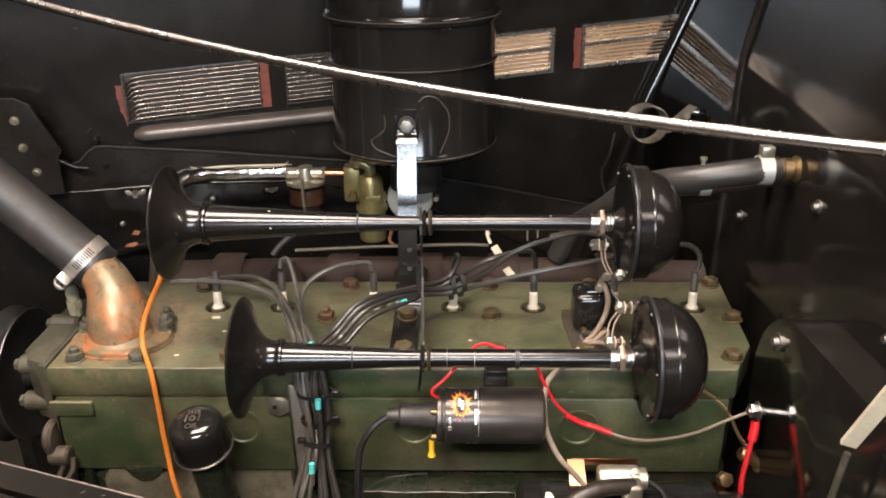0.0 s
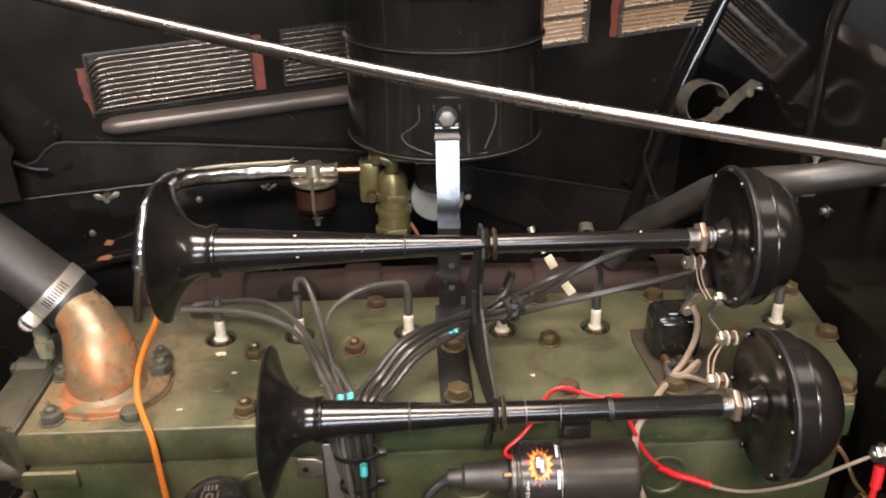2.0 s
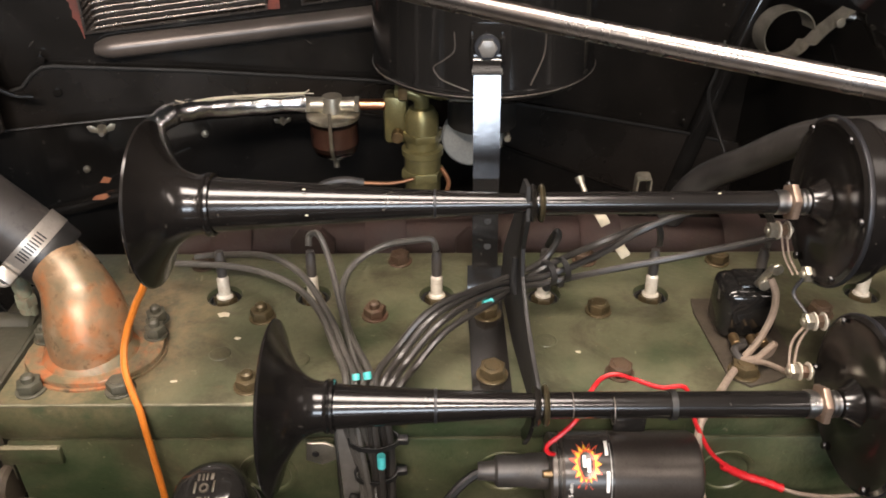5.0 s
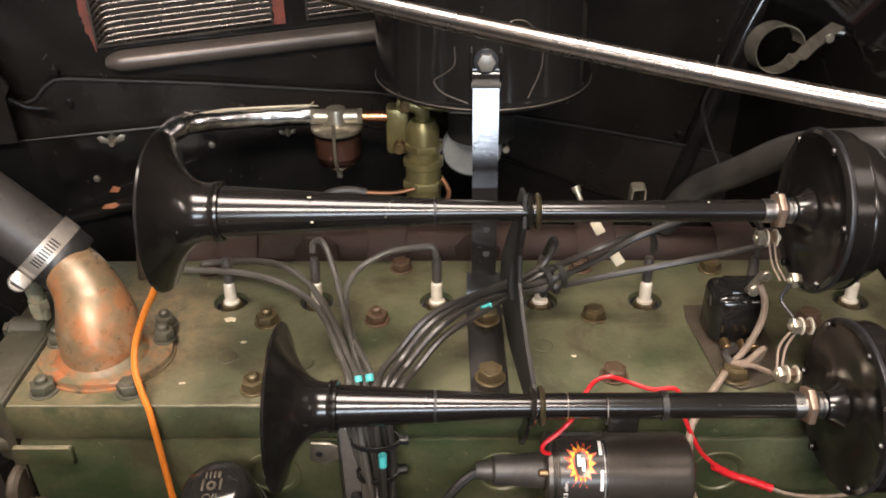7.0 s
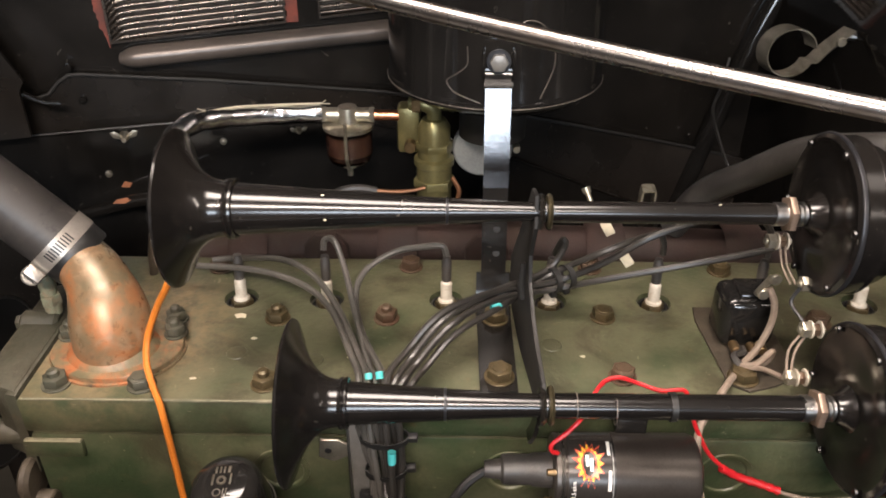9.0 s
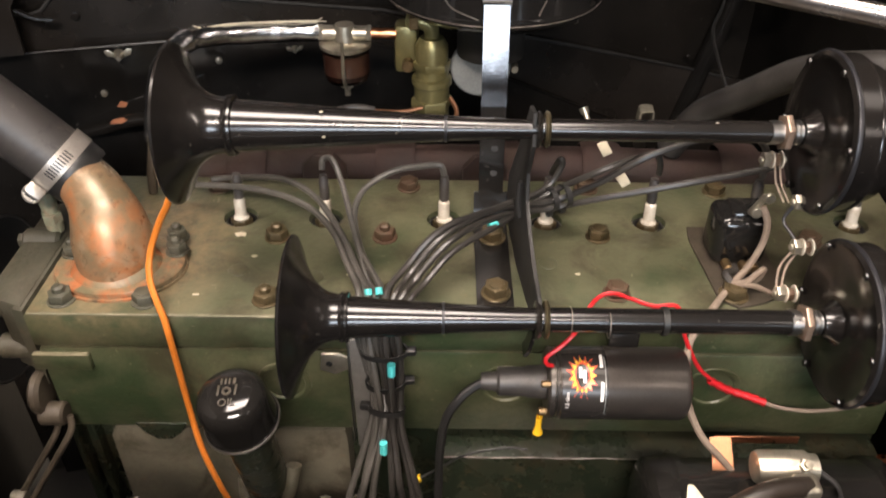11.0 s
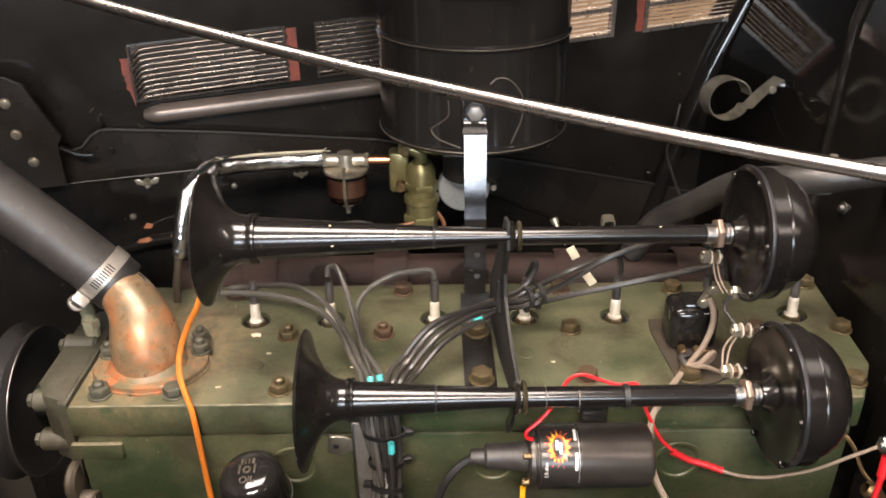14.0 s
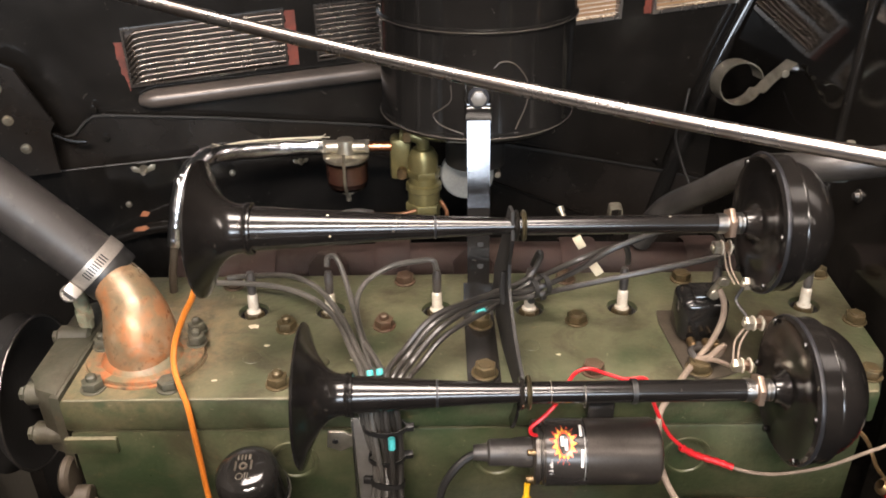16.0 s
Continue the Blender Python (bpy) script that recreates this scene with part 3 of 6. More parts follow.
# upright below, leaning back above a soft bend
rows = []
for dz, dx in ((-9, 0), (-0.02, 0), (-0.008, 0.0006), (0.002, 0.0026), (0.012, 0.0050), (0.30, 0.060)):
    rows.append([(0.410 + dx, y, 0.4 if dz == -9 else knee(y) + dz) for y in (0.10, 0.45, 0.80, 1.124)])
part("main_panel", sheet(B(), rows), FIREBLACK, fire, "", 50)
b = B()
arcp = [(0.30, 0.5), (0.856, 0.5), (0.856, 1.0)] + [(0.766 + 0.09 * math.cos(radians(a)), 1.0 + 0.09 * math.sin(radians(a))) for a in range(5, 91, 5)] + [(0.30, 1.12)]
prism(b, arcp, 0, 0.07, Matrix(((0, 0, 1, 0.370), (1, 0, 0, 0), (0, 1, 0, 0), (0, 0, 0, 1))), 0.012)
part("toe_panel", b, FIREBLACK, fire, "", 50)
part("insulation", box(B(), (0.580, 0.10, 0.4), (0.590, 1.46, 1.52)), DEEPBLACK, fire)


def cowl_x(y, z):
    return 0.420 - 0.175 * (y - 1.12) + 0.411 * (z - 1.20)


rows = [[(cowl_x(y, max(z, 1.176)), y, z) for y in (1.128, 1.29, 1.46)] for z in (0.80, 1.172, 1.180, 1.52)]
b = sheet(B(), rows)
part("cowl_panel", b, COWLBLACK, fire, "leaning glossy cowl panel")
b = B()
tube(b, [(0.20, 1.345, 0.62), (0.290, 1.366, 0.95), (0.345, 1.383, 1.13), (0.395, 1.396, 1.25), (0.455, 1.405, 1.40), (0.50, 1.41, 1.51)], 0.013, 14, 5)
part("corner_flange", b, BLACK, fire)
b = B()
tube(b, [(0.409, 1.126, 0.9), (0.409, 1.126, 1.17), (0.4095, 1.126, 1.265), (0.414, 1.126, 1.295), (0.443, 1.126, 1.45)], 0.006, 12, 4)
part("rib", b, BLACK, fire)
for x, y, z, r in ((0.410, 0.863, 1.173, 0.8), (0.410, 1.060, 1.088, 0.8), (0.370, 0.808, 1.055, 1.0), (0.410, 0.70, 1.12, 0.7)):
    b = B()
    m = T(x, y, z) @ pose(0, 0, 0, 0, -90, 0)
    lathe(b, [(0, 0.009 * r), (0.0015, 0.009 * r), (0.0015, 0.0055 * r), (0.006, 0.005 * r), (0.0065, 0)], m, 14)
    part("screw", b, CLAMPSTEEL, fire)

# black closing panels: near fender side, radiator shroud
def sill(x, dy=0.0, dz=0.0):
    return (x, 0.555 - 0.2820 * x + dy, 1.028 - 0.0314 * x + dz)


fen = thing("near_fender", "black near side fender, highlight coloured onto its flat sill edge", "fender")
b = B()
strap(b, [sill(-0.9, -0.011), sill(-0.3, -0.011), sill(0.6, -0.011)], 0.022, 0.002, (0, 1, 0.1), 2)
part("sill_band", b, BODYBLACK, fen)
# pale line laid along the glossy sill as its highlight
b = B()
tube(b, [sill(-0.9, 0.001, 0.001), sill(-0.3, 0.001, 0.001), sill(0.6, 0.001, 0.001)], 0.0013, 8, 2)
part("worn_edge", b, WORNGLINT, fen)
b = B()
for dy, dz, r in ((-0.034, -0.006, 0.009), (-0.056, -0.006, 0.012)):
    tube(b, [sill(-0.9, dy, dz), sill(-0.3, dy, dz), sill(0.6, dy, dz)], r, 14, 2)
part("rolled_bead", b, BLACK, fen)
b = B()
v = [b.verts.new(q) for q in (sill(-0.9, -0.004, -0.002), sill(0.6, -0.004, -0.002), (0.6, 0.386, 0.0), (-0.9, 0.809, 0.0))]
b.faces.new(v)
v = [b.verts.new(q) for q in (sill(-0.9, -0.06, -0.012), sill(0.6, -0.06, -0.012), (0.6, 0.326, 0.0), (-0.9, 0.749, 0.0))]
b.faces.new(v)
part("side", b, BODYBLACK, fen)
sh = thing("radiator_shroud", "dark radiator shroud ahead of the engine", "radiator")
part("core_wall", box(B(), (-0.66, 0.35, 0.0), (-0.64, 1.2, 1.42), 0.004), DEEPBLACK, sh)
solo("bay_tray", box(B(), (-1.0, 0.50, 0.42), (0.45, 1.25, 0.44)), DEEPBLACK, "dark oily tray under the engine", "undertray")

# hood support rod
b = B()
def rod_at(x):
    return Vector((x, 0.6445 - 0.4469 * x - 0.2694 * x * x, 1.3443 - 0.0908 * x + 0.2212 * x * x))


tube(b, [rod_at(-0.66 + 0.11 * k) for k in range(11)], 0.0035, 16, 3)
rod = thing("support_rod", "worn bright steel support rod across the engine bay", "support rod")
part("rod", b, ROD, rod)
b = B()
cd = (rod_at(0.23) - rod_at(0.21)).normalized().to_track_quat("Z", "Y").to_matrix().to_4x4()
cyl(b, 0.0039, -0.0007, 0.0007, Matrix.Translation(rod_at(0.268)) @ cd, 20, 0.0003)
part("stop_ring", b, STEEL, rod)


# ---------------------------------------------------------------- engine
engine = thing("engine", "straight eight engine painted dusty olive green", "engine")
YF = 0.846
b = B()
poly = [(-0.374, YF), (0.352, YF), (0.381, 0.897), (0.394, 1.058), (-0.374, 1.058)]
prism(b, poly, 0.9635, 1.0, Matrix(), 0.004)
PLUGS = (-0.229, -0.150, -0.040, 0.055, 0.151, 0.246, 0.340)


def drilled(name, bm, cut, material, parent, label):
    """A part with the solids of cut taken out of it."""
    body, tool = new(name, mesh_of(name, bm, material)), new("drill", mesh_of("drill", cut, material))
    mod = body.modifiers.new("holes", "BOOLEAN")
    mod.object, mod.operation, mod.solver = tool, "DIFFERENCE", "EXACT"
    bpy.context.view_layer.update()
    me = bpy.data.meshes.new_from_object(body.evaluated_get(bpy.context.evaluated_depsgraph_get()))
    bpy.data.objects.remove(body)
    bpy.data.objects.remove(tool)
    me.polygons.foreach_set("use_smooth", [True] * len(me.polygons))
    me.set_sharp_from_angle(angle=radians(35))
    ob = new(name, me)
    ob.parent = parent
    ob["label"] = label
    return ob


cut = B()
for x in PLUGS:
    lathe(cut, [(0.9905, 0), (0.9905, 0.0135), (1.0006, 0.0158), (1.004, 0.0158), (1.004, 0)], T(x, 0.985, 0), 28)
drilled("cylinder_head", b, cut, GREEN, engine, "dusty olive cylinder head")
b = B()
prism(b, [(-0.372, YF + 0.001), (0.347, YF + 0.001), (0.372, 0.90), (0.385, 1.05), (-0.372, 1.05)], 0.867, 0.9622, Matrix(), 0.0025)
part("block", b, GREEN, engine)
b = B()
box(b, (-0.371, YF + 0.004, 0.9605), (0.345, 1.05, 0.9645))
part("head_gasket", b, RUSTBOLT, engine)
b = B()
tube(b, [(-0.371, YF + 0.0012, 0.9988), (-0.1, YF + 0.0012, 0.9988), (0.1, YF + 0.0012, 0.9988), (0.350, YF + 0.0012, 0.9988)], lambda f: 0.0013 + 0.0004 * math.sin(f * 90) * math.sin(f * 37), 8, 24)
part("worn_edge", b, WORNEDGE, engine, "paint worn thin along the head's edge")
# raised pads and bosses on the head
for x in PLUGS:
    b = B()
    lathe(b, [(0, 0), (0, 0.0134), (0.0050, 0.0144), (0.0050, 0.0128), (0.0016, 0.0118), (0.0016, 0)], T(x, 0.985, 0.9906), 24)
    part("plug_seat", b, DEEPBLACK, engine, "dark spark plug seat")
for x, y in ((-0.215, 0.905), (-0.150, 0.897), (0.05, 0.92), (0.30, 0.91)):
    b = B()
    lathe(b, [(0, 0.009), (0.0006, 0.0085), (0.001, 0.007), (0.001, 0)], T(x, y, 1.0), 16)
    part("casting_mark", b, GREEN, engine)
rng = random.Random(11)
for x, y, r in ((-0.224, 0.957, 0.0042), (-0.205, 0.925, 0.0022), (-0.243, 0.872, 0.0018), (-0.120, 0.900, 0.0016), (0.075, 0.905, 0.0018), (0.225, 0.985, 0.002)):
    ring = [(x + 1.5 * r * rng.uniform(0.6, 1.1) * math.cos(radians(40 * k)), y + r * rng.uniform(0.5, 1.1) * math.sin(radians(40 * k))) for k in range(9)]
    part("paint_chip", prism(B(), ring, 1.0, 1.0005), CREAM, engine, "pale fleck where paint is chipped")
# core plugs on the block face
for x in (-0.174, 0.014, 0.190):
    b = B()
    m = T(x, YF, 0.925) @ RY
    lathe(b, [(-0.003, 0.0235), (0.0004, 0.023), (0.0010, 0.0205), (0.0004, 0.0185), (-0.0015, 0.017), (-0.002, 0.0)], m, 32)
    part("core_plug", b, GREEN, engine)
for k, (x, y, mt, st) in enumerate(((-0.349, 0.863, PUMPGREEN, True), (-0.281, 0.863, PUMPGREEN, False), (-0.184, 0.866, None, True), (-0.090, 0.868, None, False), (0.103, 0.879, RUSTBOLT, False),
                                (0.292, 0.872, None, False), (0.352, 0.868, None, False), (-0.1895, 0.953, None, True), (-0.093, 0.955, RUSTBOLT, True),
                                (0.100, 0.960, None, False), (0.290, 0.955, RUSTBOLT, False), (0.378, 0.955, None, False), (-0.075, 1.040, RUSTBOLT, False),
                                (0.226, 1.038, None, False), (0.378, 1.045, None, False), (-0.26, 1.035, RUSTBOLT, False), (0.10, 1.04, RUSTBOLT, False))):
    bolt("head_bolt", x, y, 1.0, r=0.0098, h=0.0078, material=mt, stud=st, parent=engine, rot=17 * k, label="")


def spark_plug(x, y=0.985):
    t = thing("spark_plug", "spark plug with white ceramic insulator in the cylinder head", "spark plug", group="spark plugs")
    m = T(x, y, 0.9922) @ pose(0, 0, 0, -6, 0, 0)
    part("shell", prism(B(), hexagon(0.0105), 0, 0.007, m, 0.0012), BOLT, t)
    b = B()
    lathe(b, [(0.007, 0.0075), (0.009, 0.0072), (0.010, 0.0058)] + [(0.011 + 0.0017 * i, 0.0056 - 0.0003 * (i % 2)) for i in range(10)] + [(0.0280, 0.004), (0.0280, 0)], m, 18)
    part("insulator", b, CERAMIC, t)
    b = B()
    lathe(b, [(0.0275, 0), (0.0275, 0.0042), (0.031, 0.0046), (0.047, 0.0046), (0.050, 0.0036), (0.052, 0.0036), (0.052, 0)], m, 14)
    part("terminal_boot", b, RUBBER, t)


for x in PLUGS:
    spark_plug(x)

# front housing with pump flange
b = B()
prism(b, [(-0.415, 0.882), (-0.402, 0.862), (-0.378, 0.852), (-0.378, 1.02), (-0.415, 1.0)], 0.926, 1.001, Matrix(), 0.005)
part("front_housing", b, PUMPGREEN, engine, "dusty grey-green front water jacket housing")
b = B()
prism(b, [(-0.386, 0.852), (-0.3765, 0.850), (-0.3765, 1.03), (-0.386, 1.02)], 0.915, 0.999, Matrix(), 0.002)
part("front_flange", b, PUMPGREEN, engine)
for y0, z0, r in ((0.872, 0.988, 0.011), (0.866, 0.946, 0.011), (0.950, 0.996, 0.011)):
    b = B()
    cyl(b, r, 0, 0.034, T(-0.416, y0, z0) @ RX, 20, 0.003)
    part("flange_boss", b, PUMPGREEN, engine)
    b = B()
    prism(b, hexagon(0.0068), -0.005, 0, T(-0.416, y0, z0) @ RX, 0.001)
    part("flange_bolt", b, PUMPGREEN, engine)
b = B()
box(b, (-0.378, 0.842, 0.941), (-0.331, YF + 0.002, 0.9575), 0.0012)
part("side_rib", b, GREEN, engine)
b = B()
box(b, (-0.377, 0.8415, 0.9574), (-0.332, 0.846, 0.9588), 0.0005)
part("worn_edge", b, WORNEDGE, engine)
# crankcase below the block
b = B()
prism(b, [(-0.338, 0.849), (-0.125, 0.849), (-0.120, 0.87), (-0.338, 0.87)], 0.62, 0.862, Matrix(), 0.010)
part("crankcase_front", b, DUSTYBLOCK, engine, "dusty grey-brown crankcase side")
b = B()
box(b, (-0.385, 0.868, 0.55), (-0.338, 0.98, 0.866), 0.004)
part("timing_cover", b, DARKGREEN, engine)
for x in (-0.376, -0.360):
    b = B()
    box(b, (x - 0.004, 0.856, 0.62), (x + 0.004, 0.870, 0.862), 0.002)
    part("casting_rib", b, DARKGREEN, engine)
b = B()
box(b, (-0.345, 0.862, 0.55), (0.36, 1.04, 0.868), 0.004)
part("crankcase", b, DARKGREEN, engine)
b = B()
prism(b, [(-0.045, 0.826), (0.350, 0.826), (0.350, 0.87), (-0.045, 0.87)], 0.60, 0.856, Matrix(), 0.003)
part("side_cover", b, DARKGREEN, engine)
# pale wavy line modelled in place of the gloss highlight on this edge
b = B()
tube(b, [(-0.044 + 0.022 * k, 0.8262, 0.8553 + 0.0006 * math.sin(k * 2.1)) for k in range(12)], lambda f: 0.0006 + 0.0002 * math.sin(f * 60), 6, 6)
part("worn_edge", b, WORNGLINT, engine, "side cover edge with a highlight put into its colour")
# breather arch
b = B()
tube(b, [(-0.219, 0.824, 0.826), (-0.217, 0.816, 0.810), (-0.208, 0.811, 0.800), (-0.195, 0.810, 0.798), (-0.182, 0.811, 0.805), (-0.174, 0.816, 0.821), (-0.171, 0.826, 0.842)], lambda f: 0.0034 + 0.0038 * f, 12, 5)
part("casting_arch", b, DUSTYBLOCK, engine)
for x, y in ((-0.290, 0.8468),):
    b = B()
    prism(b, [(-0.024, 0.010), (-0.016, -0.004), (-0.006, -0.012), (0.006, -0.012), (0.016, -0.004), (0.024, 0.010)], 0, 0.008, T(x, y + 0.0075, 0.862) @ RY, 0.0015)
    part("casting_lobe", b, DARKGREEN, engine)
# exhaust manifold behind the head
man = thing("exhaust_manifold", "heat-browned cast iron exhaust manifold along the cylinder head", "manifold")
b = B()
tube(b, [(-0.34, 1.090, 0.985), (-0.1, 1.092, 0.990), (0.1, 1.092, 0.990), (0.38, 1.090, 0.985)], 0.026, 20, 4)
part("log", b, CASTRUST, man)
for x in (-0.24, -0.09, 0.02, 0.12, 0.26):
    b = B()
    lathe(b, [(-0.02, 0.034), (-0.016, 0.036), (0.016, 0.036), (0.02, 0.034)], T(x, 1.090, 0.986) @ RX, 20)
    part("runner_bulge", b, CASTRUST, man)
for x in (-0.16, 0.0):
    b = B()
    prism(b, [(-0.022, -0.02), (0.022, -0.02), (0.022, 0.012), (0.01, 0.026), (-0.01, 0.026), (-0.022, 0.012)], 0, 0.01, T(x, 1.066, 1.0) @ RY, 0.003)
    part("lug", b, CASTRUST, man)


# ---------------------------------------------------------------- water outlet and hoses
el = thing("water_outlet_elbow", "corroded copper-coloured water outlet elbow bolted to the cylinder head", "pipe elbow")
b = B()
ell = [(-0.314 + 0.0545 * math.cos(radians(a)), 0.905 + 0.043 * math.sin(radians(a))) for a in range(0, 360, 12)]
prism(b, ell, 1.0, 1.0065, Matrix(), 0.0022)
part("flange", b, FLANGE, el, "rust-streaked flange")
b = B()
prism(b, [(x * 1.0 + 0.0015 * (x + 0.314) / 0.058, 0.905 + (y - 0.905) * 1.06) for x, y in ell], 1.0, 1.002, Matrix())
part("gasket", b, FLANGE, el)
EP = [(-0.316, 0.902, 1.004), (-0.316, 0.907, 1.024), (-0.320, 0.916, 1.044), (-0.330, 0.928, 1.060), (-0.345, 0.938, 1.073), (-0.362, 0.944, 1.088)]
b = B()
tube(b, EP, lambda f: 0.0305 + 0.0022 * math.sin(min(1, f * 1.9) * 3.14) - 0.0090 * max(0, min(1, (f - 0.25) * 1.7)), 32, 6)
part("pipe", b, ELBOW, el)
b = B()
lathe(b, [(0.0, 0.0365), (0.003, 0.0350), (0.006, 0.0318), (0.009, 0.0295)], T(-0.3162, 0.9030, 1.0062) @ Matrix.Diagonal((1.03, 0.92, 1, 1)), 40)
part("foot_fillet", b, FLANGE, el)
for x, y in ((-0.270, 0.922), (-0.358, 0.918), (-0.275, 0.942)):
    bolt("flange_bolt", x, y, 1.0062, r=0.0085, h=0.008, stud=True, material=PUMPGREEN, parent=el, label="")
rh = thing("radiator_hose", "thick grey rubber radiator hose clamped to the water outlet", "hose")
b = B()
HP = [(-0.348, 0.942, 1.0735), (-0.367, 0.944, 1.0925), (-0.396, 0.945, 1.122), (-0.440, 0.945, 1.167), (-0.505, 0.94, 1.236), (-0.62, 0.93, 1.345)]
tube(b, HP, lambda f: 0.0266 - 0.0015 * math.exp(-((f - 0.06) / 0.04) ** 2), 32, 6)
part("hose", b, RUBBER, rh)
cm = Matrix.Translation((-0.3500, 0.9425, 1.0755)) @ Vector((-0.69, 0.03, 0.72)).to_track_quat("Z", "Y").to_matrix().to_4x4()
part("end_cuff", lathe(B(), [(-0.011, 0.0225), (-0.011, 0.0262), (-0.009, 0.0274), (0.004, 0.0278), (0.006, 0.0268)], cm, 36), BLACKCABLE, rh)
cm = Matrix.Translation((-0.3575, 0.943, 1.0830)) @ Vector((-0.69, 0.03, 0.72)).to_track_quat("Z", "Y").to_matrix().to_4x4()
clampt = thing("hose_clamp", "bright worm-drive hose clamp round the radiator hose", "hose clamp", group="hose clamps")
b = B()
lathe(b, [(-0.007, 0.0268), (-0.007, 0.0288), (0.0075, 0.0288), (0.0075, 0.0268), (-0.007, 0.0268)], cm, 40)
part("band", b, BANDSTEEL, clampt)
b = B()
side = cm.inverted() @ Vector((-0.376, 0.918, 1.066))
ang = math.atan2(side.y, side.x)
sm = cm @ pose(0, 0, 0, 0, 0, math.degrees(ang)) @ T(0.034, 0, 0)
box(b, (-0.006, -0.012, -0.0075), (0.004, 0.010, 0.0075), 0.002, sm)
part("worm_housing", b, BANDSTEEL, clampt)
b = B()
cyl(b, 0.0085, -0.020, -0.011, sm @ pose(0, 0, 0, -90, 0, 0), 16)
part("screw_head", b, BANDSTEEL, clampt)
for k in range(6):
    b = B()
    box(b, (0.0042, -0.010 + 0.0032 * k, -0.0045), (0.0050, -0.0086 + 0.0032 * k, 0.0045), 0.0, sm)
    part("worm_slot", b, DEEPBLACK, clampt)
face = cm.inverted() @ Vector((-0.04, 0.37, 1.42))
for k in range(10):
    b = B()
    box(b, (0.0286, -0.0006, -0.0042), (0.0291, 0.0006, 0.0042), 0.0, cm @ pose(0, 0, 0, 0, 0, math.degrees(math.atan2(face.y, face.x)) - 34 + 5.5 * k))
    part("band_slot", b, DARKSTEEL, clampt)
pc = thing("drain_cock", "green-crusted brass drain cock beside the water outlet", "drain cock")
b = B()
lathe(b, [(0, 0.007), (0.012, 0.008), (0.018, 0.006), (0.03, 0.0075), (0.04, 0.005), (0.04, 0)], T(-0.388, 0.955, 1.004), 10)
part("body", b, PATINA, pc)
b = B()
prism(b, hexagon(0.009), 0.010, 0.020, T(-0.388, 0.955, 1.004), 0.001)
part("nut", b, PATINA, pc)

# fan pulley
fp = thing("fan_pulley", "dark fan pulley with a worn grey rim ahead of the engine", "pulley")
b = B()
lathe(b, [(-0.005, 0), (-0.005, 0.02), (-0.002, 0.07), (-0.012, 0.086), (-0.012, 0.092), (0.0, 0.080), (0.012, 0.0905), (0.012, 0.086), (0.004, 0.07), (0.006, 0.02), (0.02, 0.018), (0.02, 0)],
      T(-0.458, 0.94, 0.935) @ RX @ Matrix.Diagonal((0.88, 0.88, 1, 1)), 48)
part("wheel", b, DEEPBLACK, fp)
b = B()
cyl(b, 0.014, 0.012, 0.036, T(-0.458, 0.94, 0.935) @ RX @ Matrix.Diagonal((0.88, 0.88, 1, 1)), 20)
part("hub", b, DEEPBLACK, fp)
b = B()
lathe(b, [(0.0118, 0.0868), (0.0126, 0.0872), (0.0126, 0.0895), (0.0118, 0.0899)], T(-0.458, 0.94, 0.935) @ RX @ Matrix.Diagonal((0.88, 0.88, 1, 1)), 48)
part("worn_rim", b, CLAMPSTEEL, fp)
# generator bracket and links below the front housing
gb = thing("generator_bracket", "dusty iron generator bracket with two link rods", "bracket")
b = B()
cyl(b, 0.020, 0, 0.010, T(-0.388, 0.846, 0.912) @ RX, 24, 0.003)
part("ear", b, LINKIRON, gb)
b = B()
cyl(b, 0.0105, 0.0, 0.022, T(-0.386, 0.838, 0.893) @ RX, 20, 0.002)
part("pivot", b, LINKIRON, gb)
for d, e in ((0.0, 0.0), (0.012, 0.006)):
    b = B()
    tube(b, [(-0.374 + d, 0.838, 0.890), (-0.375 + d, 0.832, 0.876), (-0.392 + d, 0.816, 0.850), (-0.408 + d, 0.802, 0.826), (-0.420 + d, 0.794, 0.806)], 0.0030, 10, 5)
    part("link_rod", b, LINKIRON, gb)
b = B()
cyl(b, 0.0065, -0.003, 0.010, T(-0.412, 0.800, 0.826) @ RX, 16)
part("link_nut", b, ZINC, gb)

# ---------------------------------------------------------------- air cleaner and its strap
ac = thing("air_cleaner", "glossy black cylindrical air cleaner with a rolled lower rim", "air cleaner")
CX, CY = 0.005, 1.140
b = B()
lathe(b, [(1.150, 0), (1.150, 0.060), (1.154, 0.090), (1.160, 0.099), (1.163, 0.1035), (1.167, 0.1045), (1.170, 0.1035), (1.172, 0.1025), (1.267, 0.1025), (1.269, 0.1045), (1.272, 0.1045), (1.274, 0.1025),
          (1.318, 0.1025)], T(CX, CY, 0), 72)
part("canister", b, BLACK, ac)
b = B()
lathe(b, [(1.318, 0.1025), (1.319, 0.106), (1.324, 0.1075), (1.329, 0.106), (1.331, 0.1035), (1.350, 0.1025), (1.375, 0.097), (1.390, 0.08), (1.397, 0.04), (1.398, 0)], T(CX, CY, 0), 72)
part("lid", b, BLACK, ac)
b = B()
lathe(b, [(1.10, 0.034), (1.15, 0.034), (1.152, 0.04)], T(CX, CY, 0), 32)
part("neck", b, DEEPBLACK, ac)
for z, r in ((1.1660, 0.1050), (1.2706, 0.1050), (1.324, 0.1080)):
    b = B()
    lathe(b, [(z - 0.0007, r - 0.0008), (z, r), (z + 0.0007, r - 0.0008)], T(CX, CY, 0), 72)
    part("worn_rim", b, WORNGLINT, ac)
random.seed(4)
